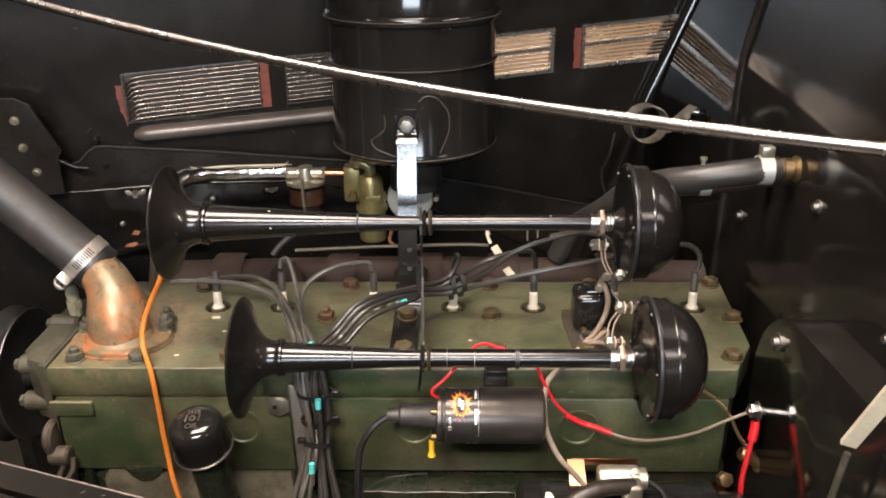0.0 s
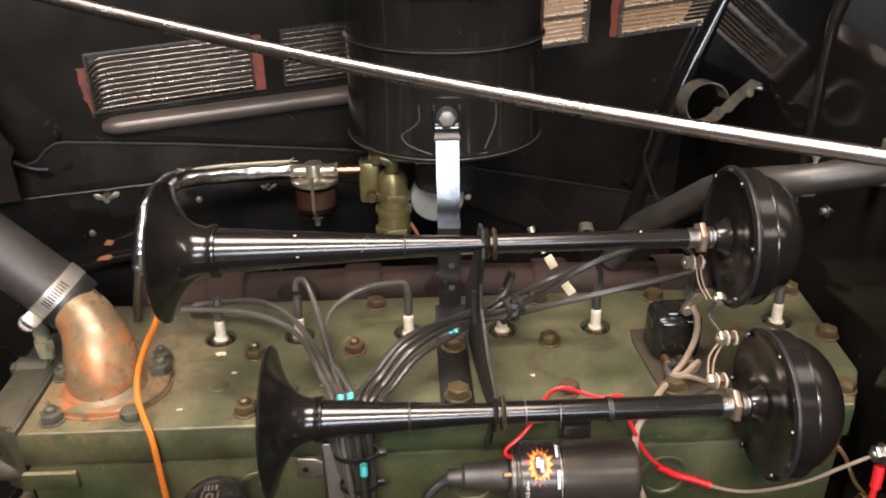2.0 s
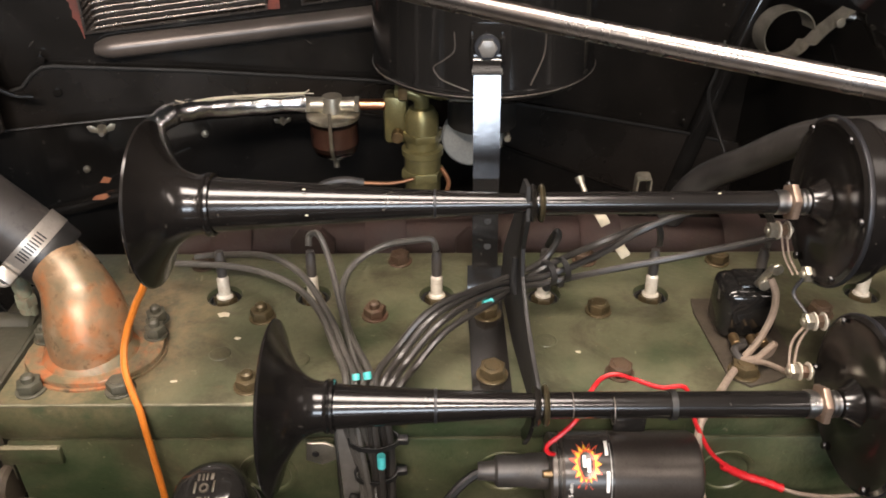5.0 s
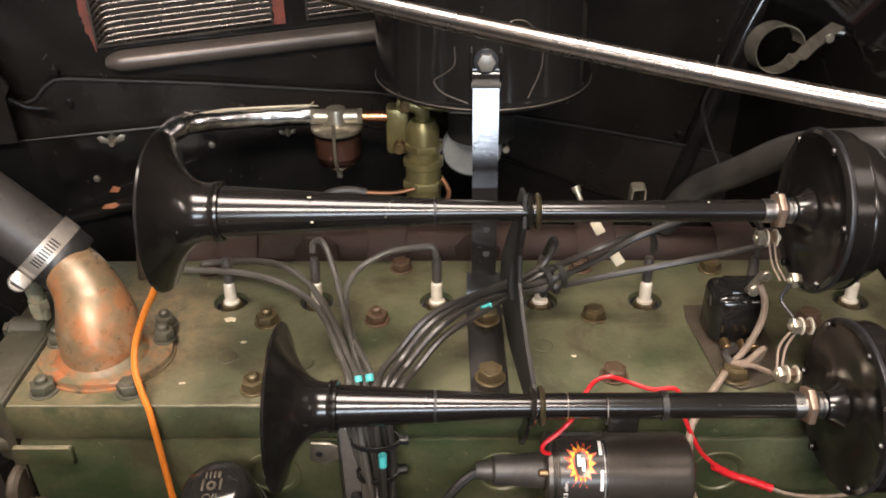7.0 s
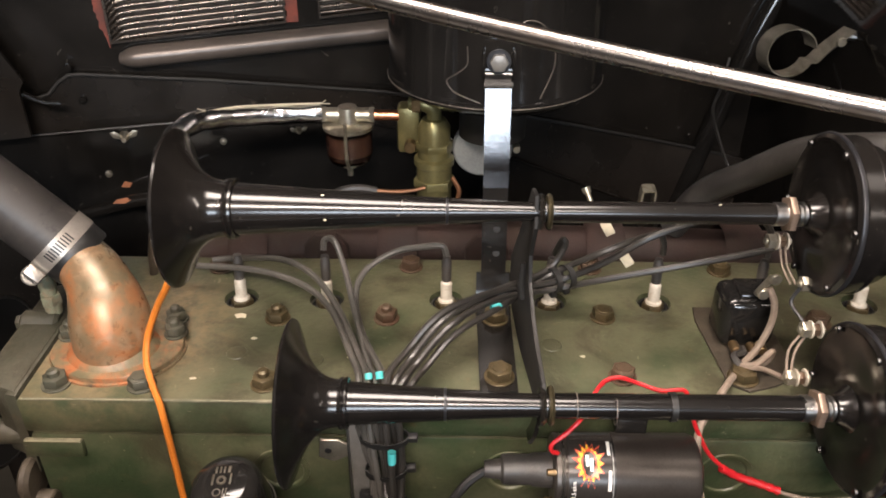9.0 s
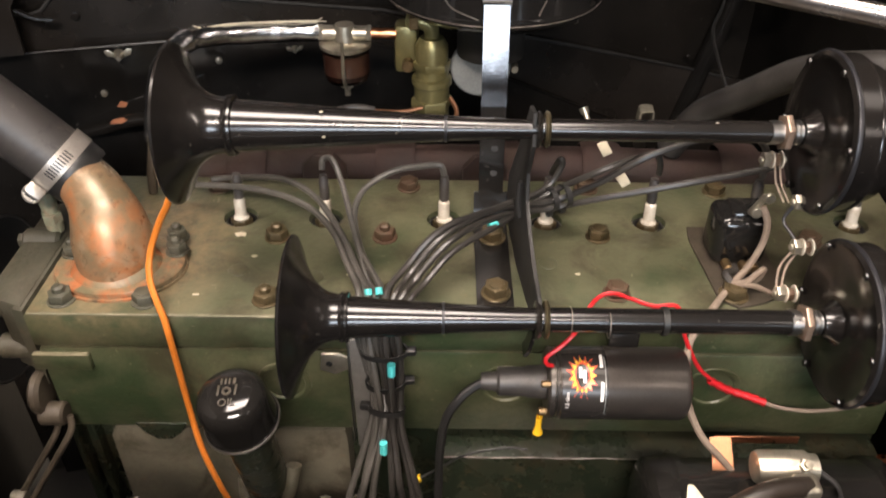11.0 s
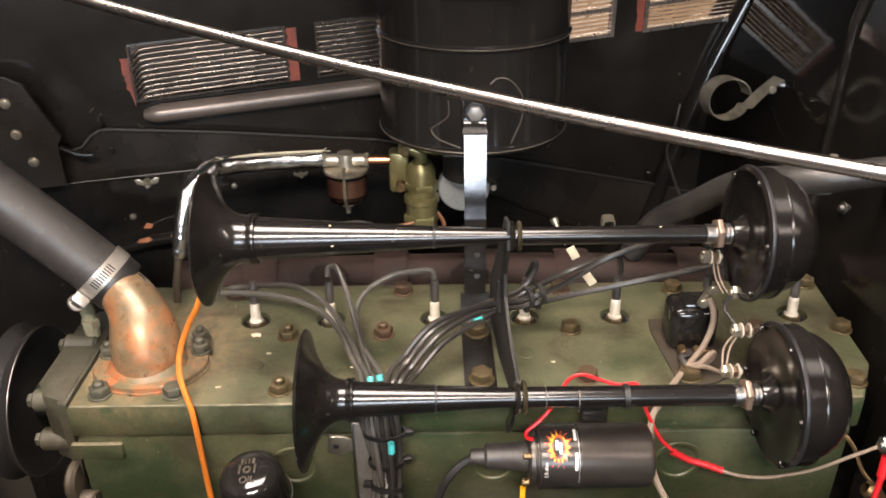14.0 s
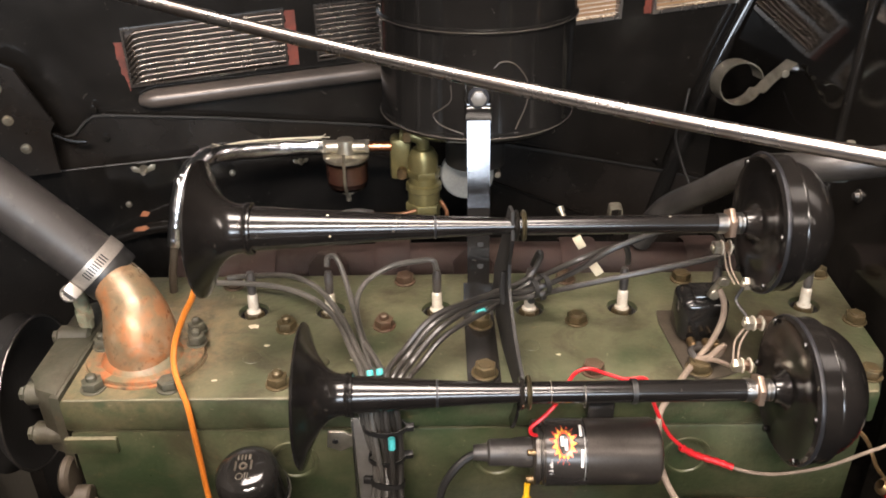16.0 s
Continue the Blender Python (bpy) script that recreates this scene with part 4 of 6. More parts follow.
for pts in ([(-16.6, 1.220), (-16.6, 1.2045), (-22, 1.195), (-26.9, 1.188), (-24, 1.180), (-18.7, 1.176), (-9.6, 1.171)],
            [(6.5, 1.237), (10.6, 1.2425), (17.7, 1.240), (25, 1.225), (26.5, 1.212), (25.7, 1.197), (19.8, 1.174)]):
    b = B()
    tube(b, [(CX + 0.1029 * math.sin(radians(a)) , CY - 0.1029 * math.cos(radians(a)), z) for a, z in pts], 0.00055, 5, 5)
    part("paint_run", b, WORNGLINT, ac)
st = thing("support_strap", "polished flat steel strap bolted to the air cleaner and cylinder head", "strap")
b = B()
strap(b, [(0.002, 1.0240, 1.190), (0.002, 1.0160, 1.163), (0.002, 1.0085, 1.135), (0.002, 1.0019, 1.108)], 0.0220, 0.003, (1, 0, 0), 8)
part("upright", b, CHROME, st)
b = B()
strap(b, [(0.002, 1.0345, 1.228), (0.002, 1.0340, 1.213), (0.002, 1.0325, 1.201), (0.002, 1.0240, 1.190)], 0.0250, 0.003, (1, 0, 0), 4)
part("top_tab", b, BLACK, st, "black painted top tab")
for q in (-1, 1):
    b = B()
    box(b, (0.002 + q * 0.0125 - 0.0012, 1.024, 1.198), (0.002 + q * 0.0125 + 0.0012, 1.038, 1.221), 0.0008)
    part("tab_ear", b, BLACK, st)
# black here replaces the dark engine reflected in the bright strap
b = B()
strap(b, [(0.002, 1.0019, 1.108), (0.002, 0.9955, 1.080), (0.002, 0.9888, 1.050), (0.002, 0.9845, 1.030)], 0.0220, 0.003, (1, 0, 0), 8)
part("lower_leg", b, BLACK, st, "lower leg coloured dark for the reflections in it")
b = B()
strap(b, [(0.002, 0.9848, 1.031), (0.002, 0.9815, 1.014), (0.002, 0.9740, 1.0055), (0.002, 0.950, 1.0035), (0.002, 0.90, 1.0032), (0.002, 0.855, 1.0032)], 0.030, 0.003, (1, 0, 0), 6)
part("foot", b, BODYBLACK, st)
m = T(0.002, 1.0325, 1.2105) @ pose(0, 0, 0, 86, 0, 0)
b = B()
cyl(b, 0.0105, -0.002, 0.002, m, 24, 0.0005)
part("washer", b, DARKSTEEL, st)
part("bolt", prism(B(), hexagon(0.0080), 0.002, 0.008, m, 0.0012), BRACKETGREY, st)
for z, y in ((1.072, 0.9937), (1.050, 0.9888)):
    b = B()
    cyl(b, 0.0032, -0.001, 0.0004, T(0.004, y - 0.0014, z) @ pose(0, 0, 0, 70, 0, 0), 14, 0.0002)
    part("hole", b, DEEPBLACK, st)
for y in (0.950, 0.872):
    bolt("bolt", 0.003, y, 1.0048, r=0.0105, h=0.0082, parent=st, label="", rot=20)


# ---------------------------------------------------------------- air horns
def air_horn(y, z, x0, neck, ring, r_neck, r_mid, r_tube, disc_r, d0, R, label=""):
    t = thing("air_horn", label, "air horn", group="pair of air horns")
    m = T(x0, y, z) @ RX
    sn = neck - x0
    outer = [(0.0008, R - 0.0012), (0.0, R - 0.0004), (0.0008, R + 0.0006), (0.0022, R), (0.0040, R - 0.0045)]
    for i in range(1, 13):
        f = i / 12
        outer.append((0.004 + (sn - 0.004) * f, r_neck + (R - 0.006 - r_neck) * (1 - f) ** 3.0))
    inner = [(s_ + 0.0004, max(0.003, r - 0.0022)) for s_, r in reversed(outer[4:])]
    b = B()
    lathe(b, [(sn + 0.02, 0), (sn + 0.01, 0.006)] + inner + outer, m, 64)
    part("bell", b, HORNBLACK, t)
    b = B()
    so = sn - 0.0005
    lathe(b, [(so - 0.0035, r_neck), (so - 0.003, r_neck + 0.0014), (so - 0.0012, r_neck + 0.0018), (so, r_neck + 0.0006), (so + 0.0012, r_neck + 0.0018), (so + 0.003, r_neck + 0.0014), (so + 0.0035, r_neck - 0.0005)], m, 48)
    part("neck_ring", b, HORNBLACK, t)
    sr = ring - x0
    sj = sr - 0.070
    b = B()
    prof = []
    for i in range(0, 25):
        f = i / 24
        prof.append((sn + (sr - sn) * f, r_mid + (r_neck - 0.0012 - r_mid) * (1 - f) ** 1.25))
    prof += [(sr, r_tube), (d0 - 0.030 - x0, r_tube), (d0 - 0.030 - x0, 0)]
    lathe(b, prof, m, 40)
    part("trumpet_tube", b, HORNBLACK, t)
    b = B()
    rj = r_mid + (r_neck - 0.0012 - r_mid) * (1 - (sj - sn) / (sr - sn)) ** 1.25
    lathe(b, [(sj - 0.001, rj), (sj - 0.0006, rj + 0.0005), (sj + 0.0006, rj + 0.0005), (sj + 0.001, rj)], m, 32)
    part("joint_seam", b, DARKSTEEL, t)
    # silver coupling and brass nut
    s0 = d0 - 0.242 - x0
    b = B()
    lathe(b, [(0.2085 + s0, r_tube), (0.2090 + s0, r_tube + 0.0006), (0.2135 + s0, r_tube + 0.0006), (0.2140 + s0, 0.0085), (0.2160 + s0, 0.0085), (0.2165 + s0, 0.0075), (0.236 + s0, 0.0075)], m, 28)
    part("coupling", b, STEEL, t)
    part("lock_nut", prism(B(), hexagon(0.0138), 0.2175 + s0, 0.2225 + s0, m, 0.001), NUTMETAL, t, "tarnished lock nut")
    for q in (0.2240, 0.2275):
        b = B()
        lathe(b, [(q + s0, 0.0075), (q + 0.0008 + s0, 0.0092), (q + 0.0022 + s0, 0.0092), (q + 0.003 + s0, 0.0075)], m, 24)
        part("thread_ring", b, STEEL, t)
    b = B()
    lathe(b, [(0.2310 + s0, 0.0076), (0.2315 + s0, 0.0105), (0.2360 + s0, 0.0120), (0.2425 + s0, 0.0180)], m, 28)
    part("boss", b, HORNBLACK, t)
    # diaphragm drum
    d = 0.242 + s0
    b = B()
    lathe(b, [(d, 0), (d, 0.012), (d - 0.002, 0.022), (d + 0.001, 0.034), (d + 0.001, disc_r - 0.006), (d - 0.0005, disc_r - 0.003), (d + 0.0015, disc_r), (d + 0.0045, disc_r), (d + 0.0055, disc_r - 0.001)], m, 64)
    part("front_plate", b, HORNBLACK, t)
    b = B()
    R2 = disc_r - 0.001
    dome = [(d + 0.0055, R2), (d + 0.006, R2 + 0.0005), (d + 0.018, R2 - 0.001), (d + 0.0185, R2 - 0.0035), (d + 0.0195, R2 - 0.0045)]
    for i in range(1, 13):
        a = radians(90 * i / 12)
        dome.append((d + 0.0195 + 0.038 * math.sin(a), (R2 - 0.0045) * math.cos(a) ** 0.9 if i < 12 else 0))
    lathe(b, dome, m, 64)
    part("dome", b, HORNBLACK, t)
    for q, rq, mt in ((0.0, disc_r + 0.0002, DARKSTEEL), (0.0165, R2 - 0.0012, HORNBLACK)):
        b = B()
        lathe(b, [(d + q + 0.0012, rq - 0.001), (d + q + 0.0016, rq + 0.0006), (d + q + 0.0030, rq + 0.0010), (d + q + 0.0044, rq + 0.0006), (d + q + 0.0048, rq - 0.001)], m, 64)
        part("rim_bead", b, mt, t)
    for k in range(6):
        a = radians(60 * k + 15)
        b = B()
        lathe(b, [(d - 0.001, 0.0032), (d - 0.0025, 0.0026), (d - 0.003, 0)], m @ T((disc_r - 0.004) * math.cos(a), (disc_r - 0.004) * math.sin(a), 0), 10)
        part("rim_screw", b, HORNBLACK, t)
    return t


HA, HB = (0.887, 1.1475), (0.800, 1.0410)
hornA = air_horn(*HA, -0.2355, -0.1945, 0.030, 0.0205, 0.0066, 0.0080, 0.0585, 0.2285, 0.0575, label="long glossy black trumpet air horn above the cylinder head")
hornB = air_horn(*HB, -0.1490, -0.1100, 0.030, 0.0168, 0.0080, 0.0090, 0.0600, 0.2410, 0.0585, label="shorter glossy black trumpet air horn beside the ignition coil")
for q, a_, r in ((-0.128, 62, 0.0181), (-0.126, 5, 0.0181), (0.155, 78, 0.0080)):
    b = B()
    prism(b, [(-0.0012, -0.0004), (0.0008, -0.0006), (0.0012, 0.0004), (-0.0006, 0.0006)], 0, 0.0004, T(q, *HA) @ pose(0, 0, 0, 90 - a_, 0, 0) @ T(0, 0, r))
    part("paint_chip", b, CREAM, hornA, "pale fleck where paint is chipped")
# wide bands round the lower tube
for q in (0.051, 0.078):
    b = B()
    lathe(b, [(q, 0.0091), (q, 0.0094), (q + 0.0006, 0.0094), (q + 0.0006, 0.0091)], T(0, *HB) @ RX @ pose(0, 0, 0, 4 if q > 0.07 else 0, 0, 0), 28)
    part("tape_edge", b, WORNGLINT, hornB)
hb = thing("horn_bracket", "curved black steel bracket joining both air horns with clamping rings", "bracket")
b = B()
yz = [(0.884, 1.162), (0.900, 1.160), (0.938, 1.106), (0.980, 1.054), (0.984, 1.026), (0.960, 1.008), (0.905, 1.008), (0.850, 1.018), (0.800, 1.028), (0.789, 1.042), (0.804, 1.057), (0.836, 1.062), (0.864, 1.071), (0.887, 1.086), (0.892, 1.107), (0.878, 1.138)]
prism(b, yz, 0, 0.003, Matrix(((-0.0545, 0, 1, 0.0706), (1, 0, 0, 0), (0, 1, 0, 0), (0, 0, 0, 1))), 0.0006)
part("plate", b, DEEPBLACK, hb)
for (y, z), r in ((HA, 0.0092), (HB, 0.0100)):
    for q in (-0.0025, 0.0035):
        b = B()
        lathe(b, [(q - 0.0018, r - 0.001), (q - 0.0018, r + 0.0030), (q, r + 0.0044), (q + 0.0018, r + 0.0030), (q + 0.0018, r - 0.001), (q - 0.0018, r - 0.001)], T(0.030, y, z) @ RX, 32)
        part("clamp_ring", b, RINGOLIVE if q > 0 else BODYBLACK, hb)
b = B()
strap(b, [(0.026, 0.803, 1.030), (0.024, 0.806, 1.012), (0.022, 0.812, 0.999)], 0.014, 0.003, (0, 1, 0), 6)
part("foot", b, BODYBLACK, hb)
for x, y, z, a in ((0.020, 0.915, 1.075, 20),):
    b = B()
    tube(b, [(0.020, 0.905, 1.092), (0.019, 0.903, 1.075), (0.021, 0.900, 1.062)], 0.0028, 8, 4)
    part("hook", b, DEEPBLACK, hb)


def terminal(x, y, z):
    t = thing("horn_terminal", "plated horn terminal stud with nuts", "terminal", group="horn terminals")
    m = T(x, y, z) @ RX
    part("nut", prism(B(), hexagon(0.0062), 0, 0.006, m, 0.0008), ZINC, t)
    for q in (0.0065, 0.0135):
        b = B()
        cyl(b, 0.0068, q, q + 0.0014, m, 18, 0.0003)
        part("washer", b, CERAMIC, t)
    part("second_nut", prism(B(), hexagon(0.0052), 0.0082, 0.0132, m, 0.0006), RUSTBOLT, t)
    b = B()
    cyl(b, 0.0028, -0.002, 0.018, m, 12)
    part("stud", b, ZINC, t)


TERMS = [(0.2000, 0.897, 1.119), (0.2255, 0.880, 1.092), (0.2235, 0.858, 1.066), (0.2130, 0.840, 1.035)]
for q in TERMS:
    terminal(*q)


def wire(name, pts, r, material, label, category="cable", group="", n=6, seg=8, sleeves=()):
    ob = solo(name, tube(B(), pts, r, seg, n), material, label, category, group)
    return ob


for d in (-0.0016, 0.0022):
    wire("horn_wire", [(0.2105 + d, 0.893, 1.117), (0.2125 + d, 0.885, 1.104), (0.2185 + d, 0.878, 1.093)], 0.0008, LOOM, "thin bare jumper wire between horn terminals")
wire("horn_wire", [(0.2250, 0.878, 1.090), (0.2200, 0.876, 1.078), (0.2260, 0.866, 1.070), (0.2300, 0.858, 1.064)], 0.0015, BLACKCABLE, "short black jumper cable between the horn terminals")
wire("horn_wire", [(0.2260, 0.858, 1.064), (0.2160, 0.852, 1.052), (0.2130, 0.842, 1.040), (0.2125, 0.838, 1.034)], 0.0010, LOOM, "thin jumper wire between horn terminals")
wire("horn_wire", [(0.2300, 0.858, 1.064), (0.2210, 0.852, 1.050), (0.2165, 0.840, 1.034)], 0.0010, LOOM, "thin jumper wire between horn terminals")

# ---------------------------------------------------------------- relay on its plate
rl = thing("horn_relay", "black bakelite horn relay on a dark mounting plate", "relay")
b = B()
prism(b, [(0.184, 0.975), (0.181, 0.955), (0.186, 0.872), (0.200, 0.861), (0.222, 0.868), (0.245, 0.880), (0.245, 0.975)], 1.0, 1.0025, Matrix(), 0.0006)
part("plate", b, LINKIRON, rl)
b = B()
box(b, (0.1895, 0.915, 1.0025), (0.236, 0.955, 1.050), 0.009, segs=3)
part("cover", b, BLACK, rl)
b = B()
box(b, (0.202, 0.922, 1.0495), (0.230, 0.948, 1.0525), 0.0015)
part("top_pad", b, BLACK, rl)
bolt("bolt", 0.1985, 0.876, 1.0025, r=0.0105, h=0.0085, parent=rl, label="", rot=12)
for x, z in ((0.214, 1.062), (0.221, 1.076)):
    b = B()
    cyl(b, 0.0048, 0, 0.004, T(x, 0.912, z) @ RY, 14)
    part("terminal_screw", b, ZINC, rl)
b = B()
tube(b, [(0.216, 0.925, 1.052), (0.214, 0.916, 1.062), (0.220, 0.914, 1.076)], 0.003, 8, 4)
part("terminal_post", b, ZINC, rl)
for x, y in ((0.200, 0.905), (0.214, 0.903), (0.222, 0.905)):
    b = B()
    cyl(b, 0.004, 0, 0.012, T(x, y + 0.008, 1.010) @ RY, 12)
    part("lower_terminal", b, BRASS, rl)

# brown loom from the relay past the coil to the starter
wire("wiring_loom", [(0.2175, 0.910, 1.068), (0.2225, 0.905, 1.056), (0.2215, 0.900, 1.040), (0.212, 0.892, 1.022), (0.196, 0.880, 1.010), (0.178, 0.858, 1.0075), (0.163, 0.838, 1.004), (0.152, 0.826, 0.995),
                     (0.148, 0.806, 0.980), (0.151, 0.795, 0.958), (0.162, 0.782, 0.938), (0.178, 0.775, 0.922), (0.197, 0.770, 0.900)], 0.0029, LOOM, "faded brown woven wiring loom running to the starter")
wire("loom_tail", [(0.196, 0.880, 1.0125), (0.206, 0.876, 1.017), (0.216, 0.880, 1.024), (0.222, 0.886, 1.022), (0.218, 0.884, 1.014), (0.205, 0.880, 1.0115)], 0.0028, LOOM, "knotted brown loom end beside the relay")
wire("loom_tail", [(0.200, 0.878, 1.012), (0.2085, 0.870, 1.018), (0.2135, 0.855, 1.025), (0.215, 0.842, 1.031)], 0.0022, LOOM, "brown loom branch to a horn terminal")
wire("relay_lead", [(0.206, 0.905, 1.010), (0.202, 0.895, 1.014), (0.193, 0.888, 1.016), (0.196, 0.880, 1.012)], 0.0032, RUBBER, "grey sleeved relay lead")

# ---------------------------------------------------------------- ignition cables
random.seed(2)
RUNS = [
    [(-0.285, 0.995, 1.028), (-0.266, 0.990, 1.032), (-0.206, 0.975, 1.037), (-0.162, 0.950, 1.038), (-0.135, 0.920, 1.033), (-0.117, 0.880, 1.024), (-0.105, 0.842, 1.028)],
    [(-0.262, 1.022, 1.018), (-0.244, 1.020, 1.021), (-0.191, 1.000, 1.033), (-0.155, 0.965, 1.037), (-0.128, 0.920, 1.031), (-0.110, 0.880, 1.020), (-0.099, 0.842, 1.027)],
    [(-0.151, 0.992, 1.048), (-0.150, 0.997, 1.056), (-0.141, 0.993, 1.058), (-0.130, 0.970, 1.045), (-0.114, 0.915, 1.028), (-0.100, 0.870, 1.016), (-0.092, 0.842, 1.026)],
    [(-0.040, 0.982, 1.050), (-0.044, 0.982, 1.060), (-0.060, 0.984, 1.058), (-0.085, 0.985, 1.052), (-0.110, 0.970, 1.043), (-0.118, 0.945, 1.033), (-0.109, 0.905, 1.022), (-0.086, 0.842, 1.025)],
    [(0.270, 0.960, 1.088), (0.227, 0.950, 1.079), (0.160, 0.940, 1.070), (0.097, 0.945, 1.052), (0.052, 0.953, 1.035), (0.001, 0.920, 1.047), (-0.036, 0.880, 1.050), (-0.062, 0.860, 1.028), (-0.072, 0.840, 1.026)],
    [(0.205, 0.970, 1.105), (0.174, 0.960, 1.102), (0.127, 0.950, 1.089), (0.093, 0.955, 1.061), (0.052, 0.958, 1.039), (0.001, 0.925, 1.051), (-0.041, 0.885, 1.052), (-0.066, 0.865, 1.030), (-0.078, 0.840, 1.026)],
    [(0.152, 0.985, 1.052), (0.150, 0.982, 1.066), (0.140, 0.976, 1.078), (0.096, 0.950, 1.078), (0.048, 0.962, 1.043), (0.006, 0.918, 1.042), (-0.032, 0.880, 1.042), (-0.056, 0.860, 1.023), (-0.065, 0.840, 1.025)],
    [(0.056, 0.985, 1.052), (0.060, 0.970, 1.075), (0.061, 0.970, 1.066), (0.047, 0.964, 1.048), (0.006, 0.930, 1.051), (-0.041, 0.889, 1.057), (-0.069, 0.870, 1.034), (-0.084, 0.842, 1.026)],
]
for i, run in enumerate(RUNS):
    k = (i - 3.5) / 3.5 if i < 4 else (i - 3.5) / 3.5
    dx = 0.0155 * k
    fan = 0.026 * k + random.uniform(-0.004, 0.004)
    tail = [(-0.091 + dx, 0.828 - 0.004 * (i % 2), 1.004), (-0.087 + dx * 0.9, 0.829 - 0.007 * (i % 3), 0.965), (-0.085 + dx * 0.75, 0.826 - 0.008 * (i % 3), 0.943),
            (-0.085 + dx * 0.8, 0.812 - 0.007 * (i % 2), 0.918), (-0.087 + fan, 0.792 - 0.006 * (i % 3), 0.880), (-0.089 + fan * 1.35, 0.782, 0.840), (-0.092 + fan * 1.5, 0.778, 0.76)]
    wire("ignition_cable", run + tail, 0.0029, CABLE if i < 4 else SHADEDCABLE, "grey-black rubber ignition cable running to the distributor", "cable", "ignition cables")
wire("ignition_cable", [(0.245, 0.985, 1.050), (0.243, 0.985, 1.075), (0.225, 0.983, 1.094), (0.19, 0.975, 1.100), (0.165, 0.965, 1.100)], 0.0030, SHADEDCABLE, "ignition cable arching over the head, coloured dark for shade", "cable", "ignition cables")
wire("ignition_cable", [(0.341, 0.985, 1.050), (0.342, 0.988, 1.066), (0.330, 0.990, 1.078), (0.300, 0.985, 1.082), (0.270, 0.960, 1.088)], 0.0030, SHADEDCABLE, "ignition cable arching over the head, coloured dark for shade", "cable", "ignition cables")


def sleeve(a, c, r, material, name="cable_sleeve", label="turquoise cable marker sleeve on an ignition cable"):
    solo(name, tube(B(), [a, Vector(a).lerp(Vector(c), 0.5), c], r, 12, 2), material, label, "cable marker", "cable markers")


sleeve((-0.0899, 0.8438, 1.0328), (-0.0890, 0.840, 1.0290), 0.0031, BLUE)
sleeve((-0.0981, 0.8442, 1.0309), (-0.0975, 0.841, 1.0275), 0.0031, BLUE)
sleeve((-0.0790, 0.8040, 0.990), (-0.0790, 0.8025, 0.980), 0.0032, BLUE)
sleeve((-0.0850, 0.777, 0.932), (-0.0850, 0.7755, 0.922), 0.0032, BLUE)
sleeve((-0.0025, 0.913, 1.0420), (0.0045, 0.917, 1.0425), 0.0032, BLUE)


def cable_tie(c, rx, rz, m, label="black nylon cable tie round the ignition cables"):
    t = thing("cable_tie", label, "cable tie", group="cable ties")
    b = B()
    ring = [m @ Vector((rx * math.cos(radians(a)), rz * math.sin(radians(a)), 0)) for a in range(0, 361, 20)]
    strap(b, ring, 0.0052, 0.0012, (m.to_3x3() @ Vector((0, 0, 1))), 2)
    part("band", b, BLACKCABLE, t)
    b = B()
    box(b, (rx - 0.001, -0.003, -0.003), (rx + 0.007, 0.003, 0.003), 0.001, m)
    part("buckle", b, BLACKCABLE, t)


cable_tie(0, 0.0160, 0.0095, T(-0.085, 0.820, 0.955) @ pose(0, 0, 0, 12, 0, 6))
cable_tie(0, 0.0150, 0.0095, T(-0.085, 0.814, 0.930) @ pose(0, 0, 0, 14, 0, 170))
cable_tie(0, 0.0185, 0.0095, T(-0.086, 0.825, 0.984) @ pose(0, 0, 0, 8, 0, 0))
cable_tie(0, 0.010, 0.011, T(0.053, 0.957, 1.042) @ pose(0, 0, 0, 0, 90, 25))
cable_tie(0, 0.010, 0.011, T(0.064, 0.957, 1.046) @ pose(0, 0, 0, 0, 90, 25))

# bracket plate beside the cables
cp = thing("cable_bracket", "bent grey steel bracket plate screwed to the engine block", "bracket")
b = B()
prism(b, [(-0.113, 0.858), (-0.109, 0.850), (-0.102, 0.850), (-0.097, 0.856), (-0.097, 0.985), (-0.1155, 0.985)], 0, 0.002, T(0, 0.838, 0) @ RY, 0.0006)
part("plate", b, BRACKETGREY, cp)
b = B()
box(b, (-0.1165, 0.832, 0.866), (-0.1150, 0.838, 0.985), 0.0005)
part("folded_edge", b, STEEL, cp)
b = B()
prism(b, [(-0.140, 0.952), (-0.128, 0.947), (-0.116, 0.953), (-0.116, 0.965), (-0.124, 0.970), (-0.138, 0.970)], 0, 0.003, T(0, 0.838, 0) @ RY, 0.0008)
part("tab", b, ZINC, cp)
b = B()
cyl(b, 0.0028, 0, 0.001, T(-0.132, 0.835, 0.9595) @ RY, 14, 0.0002)
part("hole", b, DEEPBLACK, cp)
b = B()
cyl(b, 0.003, 0, 0.001, T(-0.107, 0.836, 0.862) @ RY, 12, 0.0002)
part("hole", b, DEEPBLACK, cp)

# orange cable
wire("orange_cable", [(-0.238, 0.890, 1.125), (-0.250, 0.879, 1.088), (-0.262, 0.880, 1.066), (-0.272, 0.874, 1.042), (-0.272, 0.861, 1.026), (-0.266, 0.849, 1.014), (-0.260, 0.841, 1.001),
                      (-0.2575, 0.837, 0.985), (-0.256, 0.835, 0.950), (-0.254, 0.832, 0.904), (-0.248, 0.824, 0.862), (-0.232, 0.812, 0.815), (-0.21, 0.80, 0.77)], 0.0027, ORANGE, "bright orange cable hanging over the engine side")

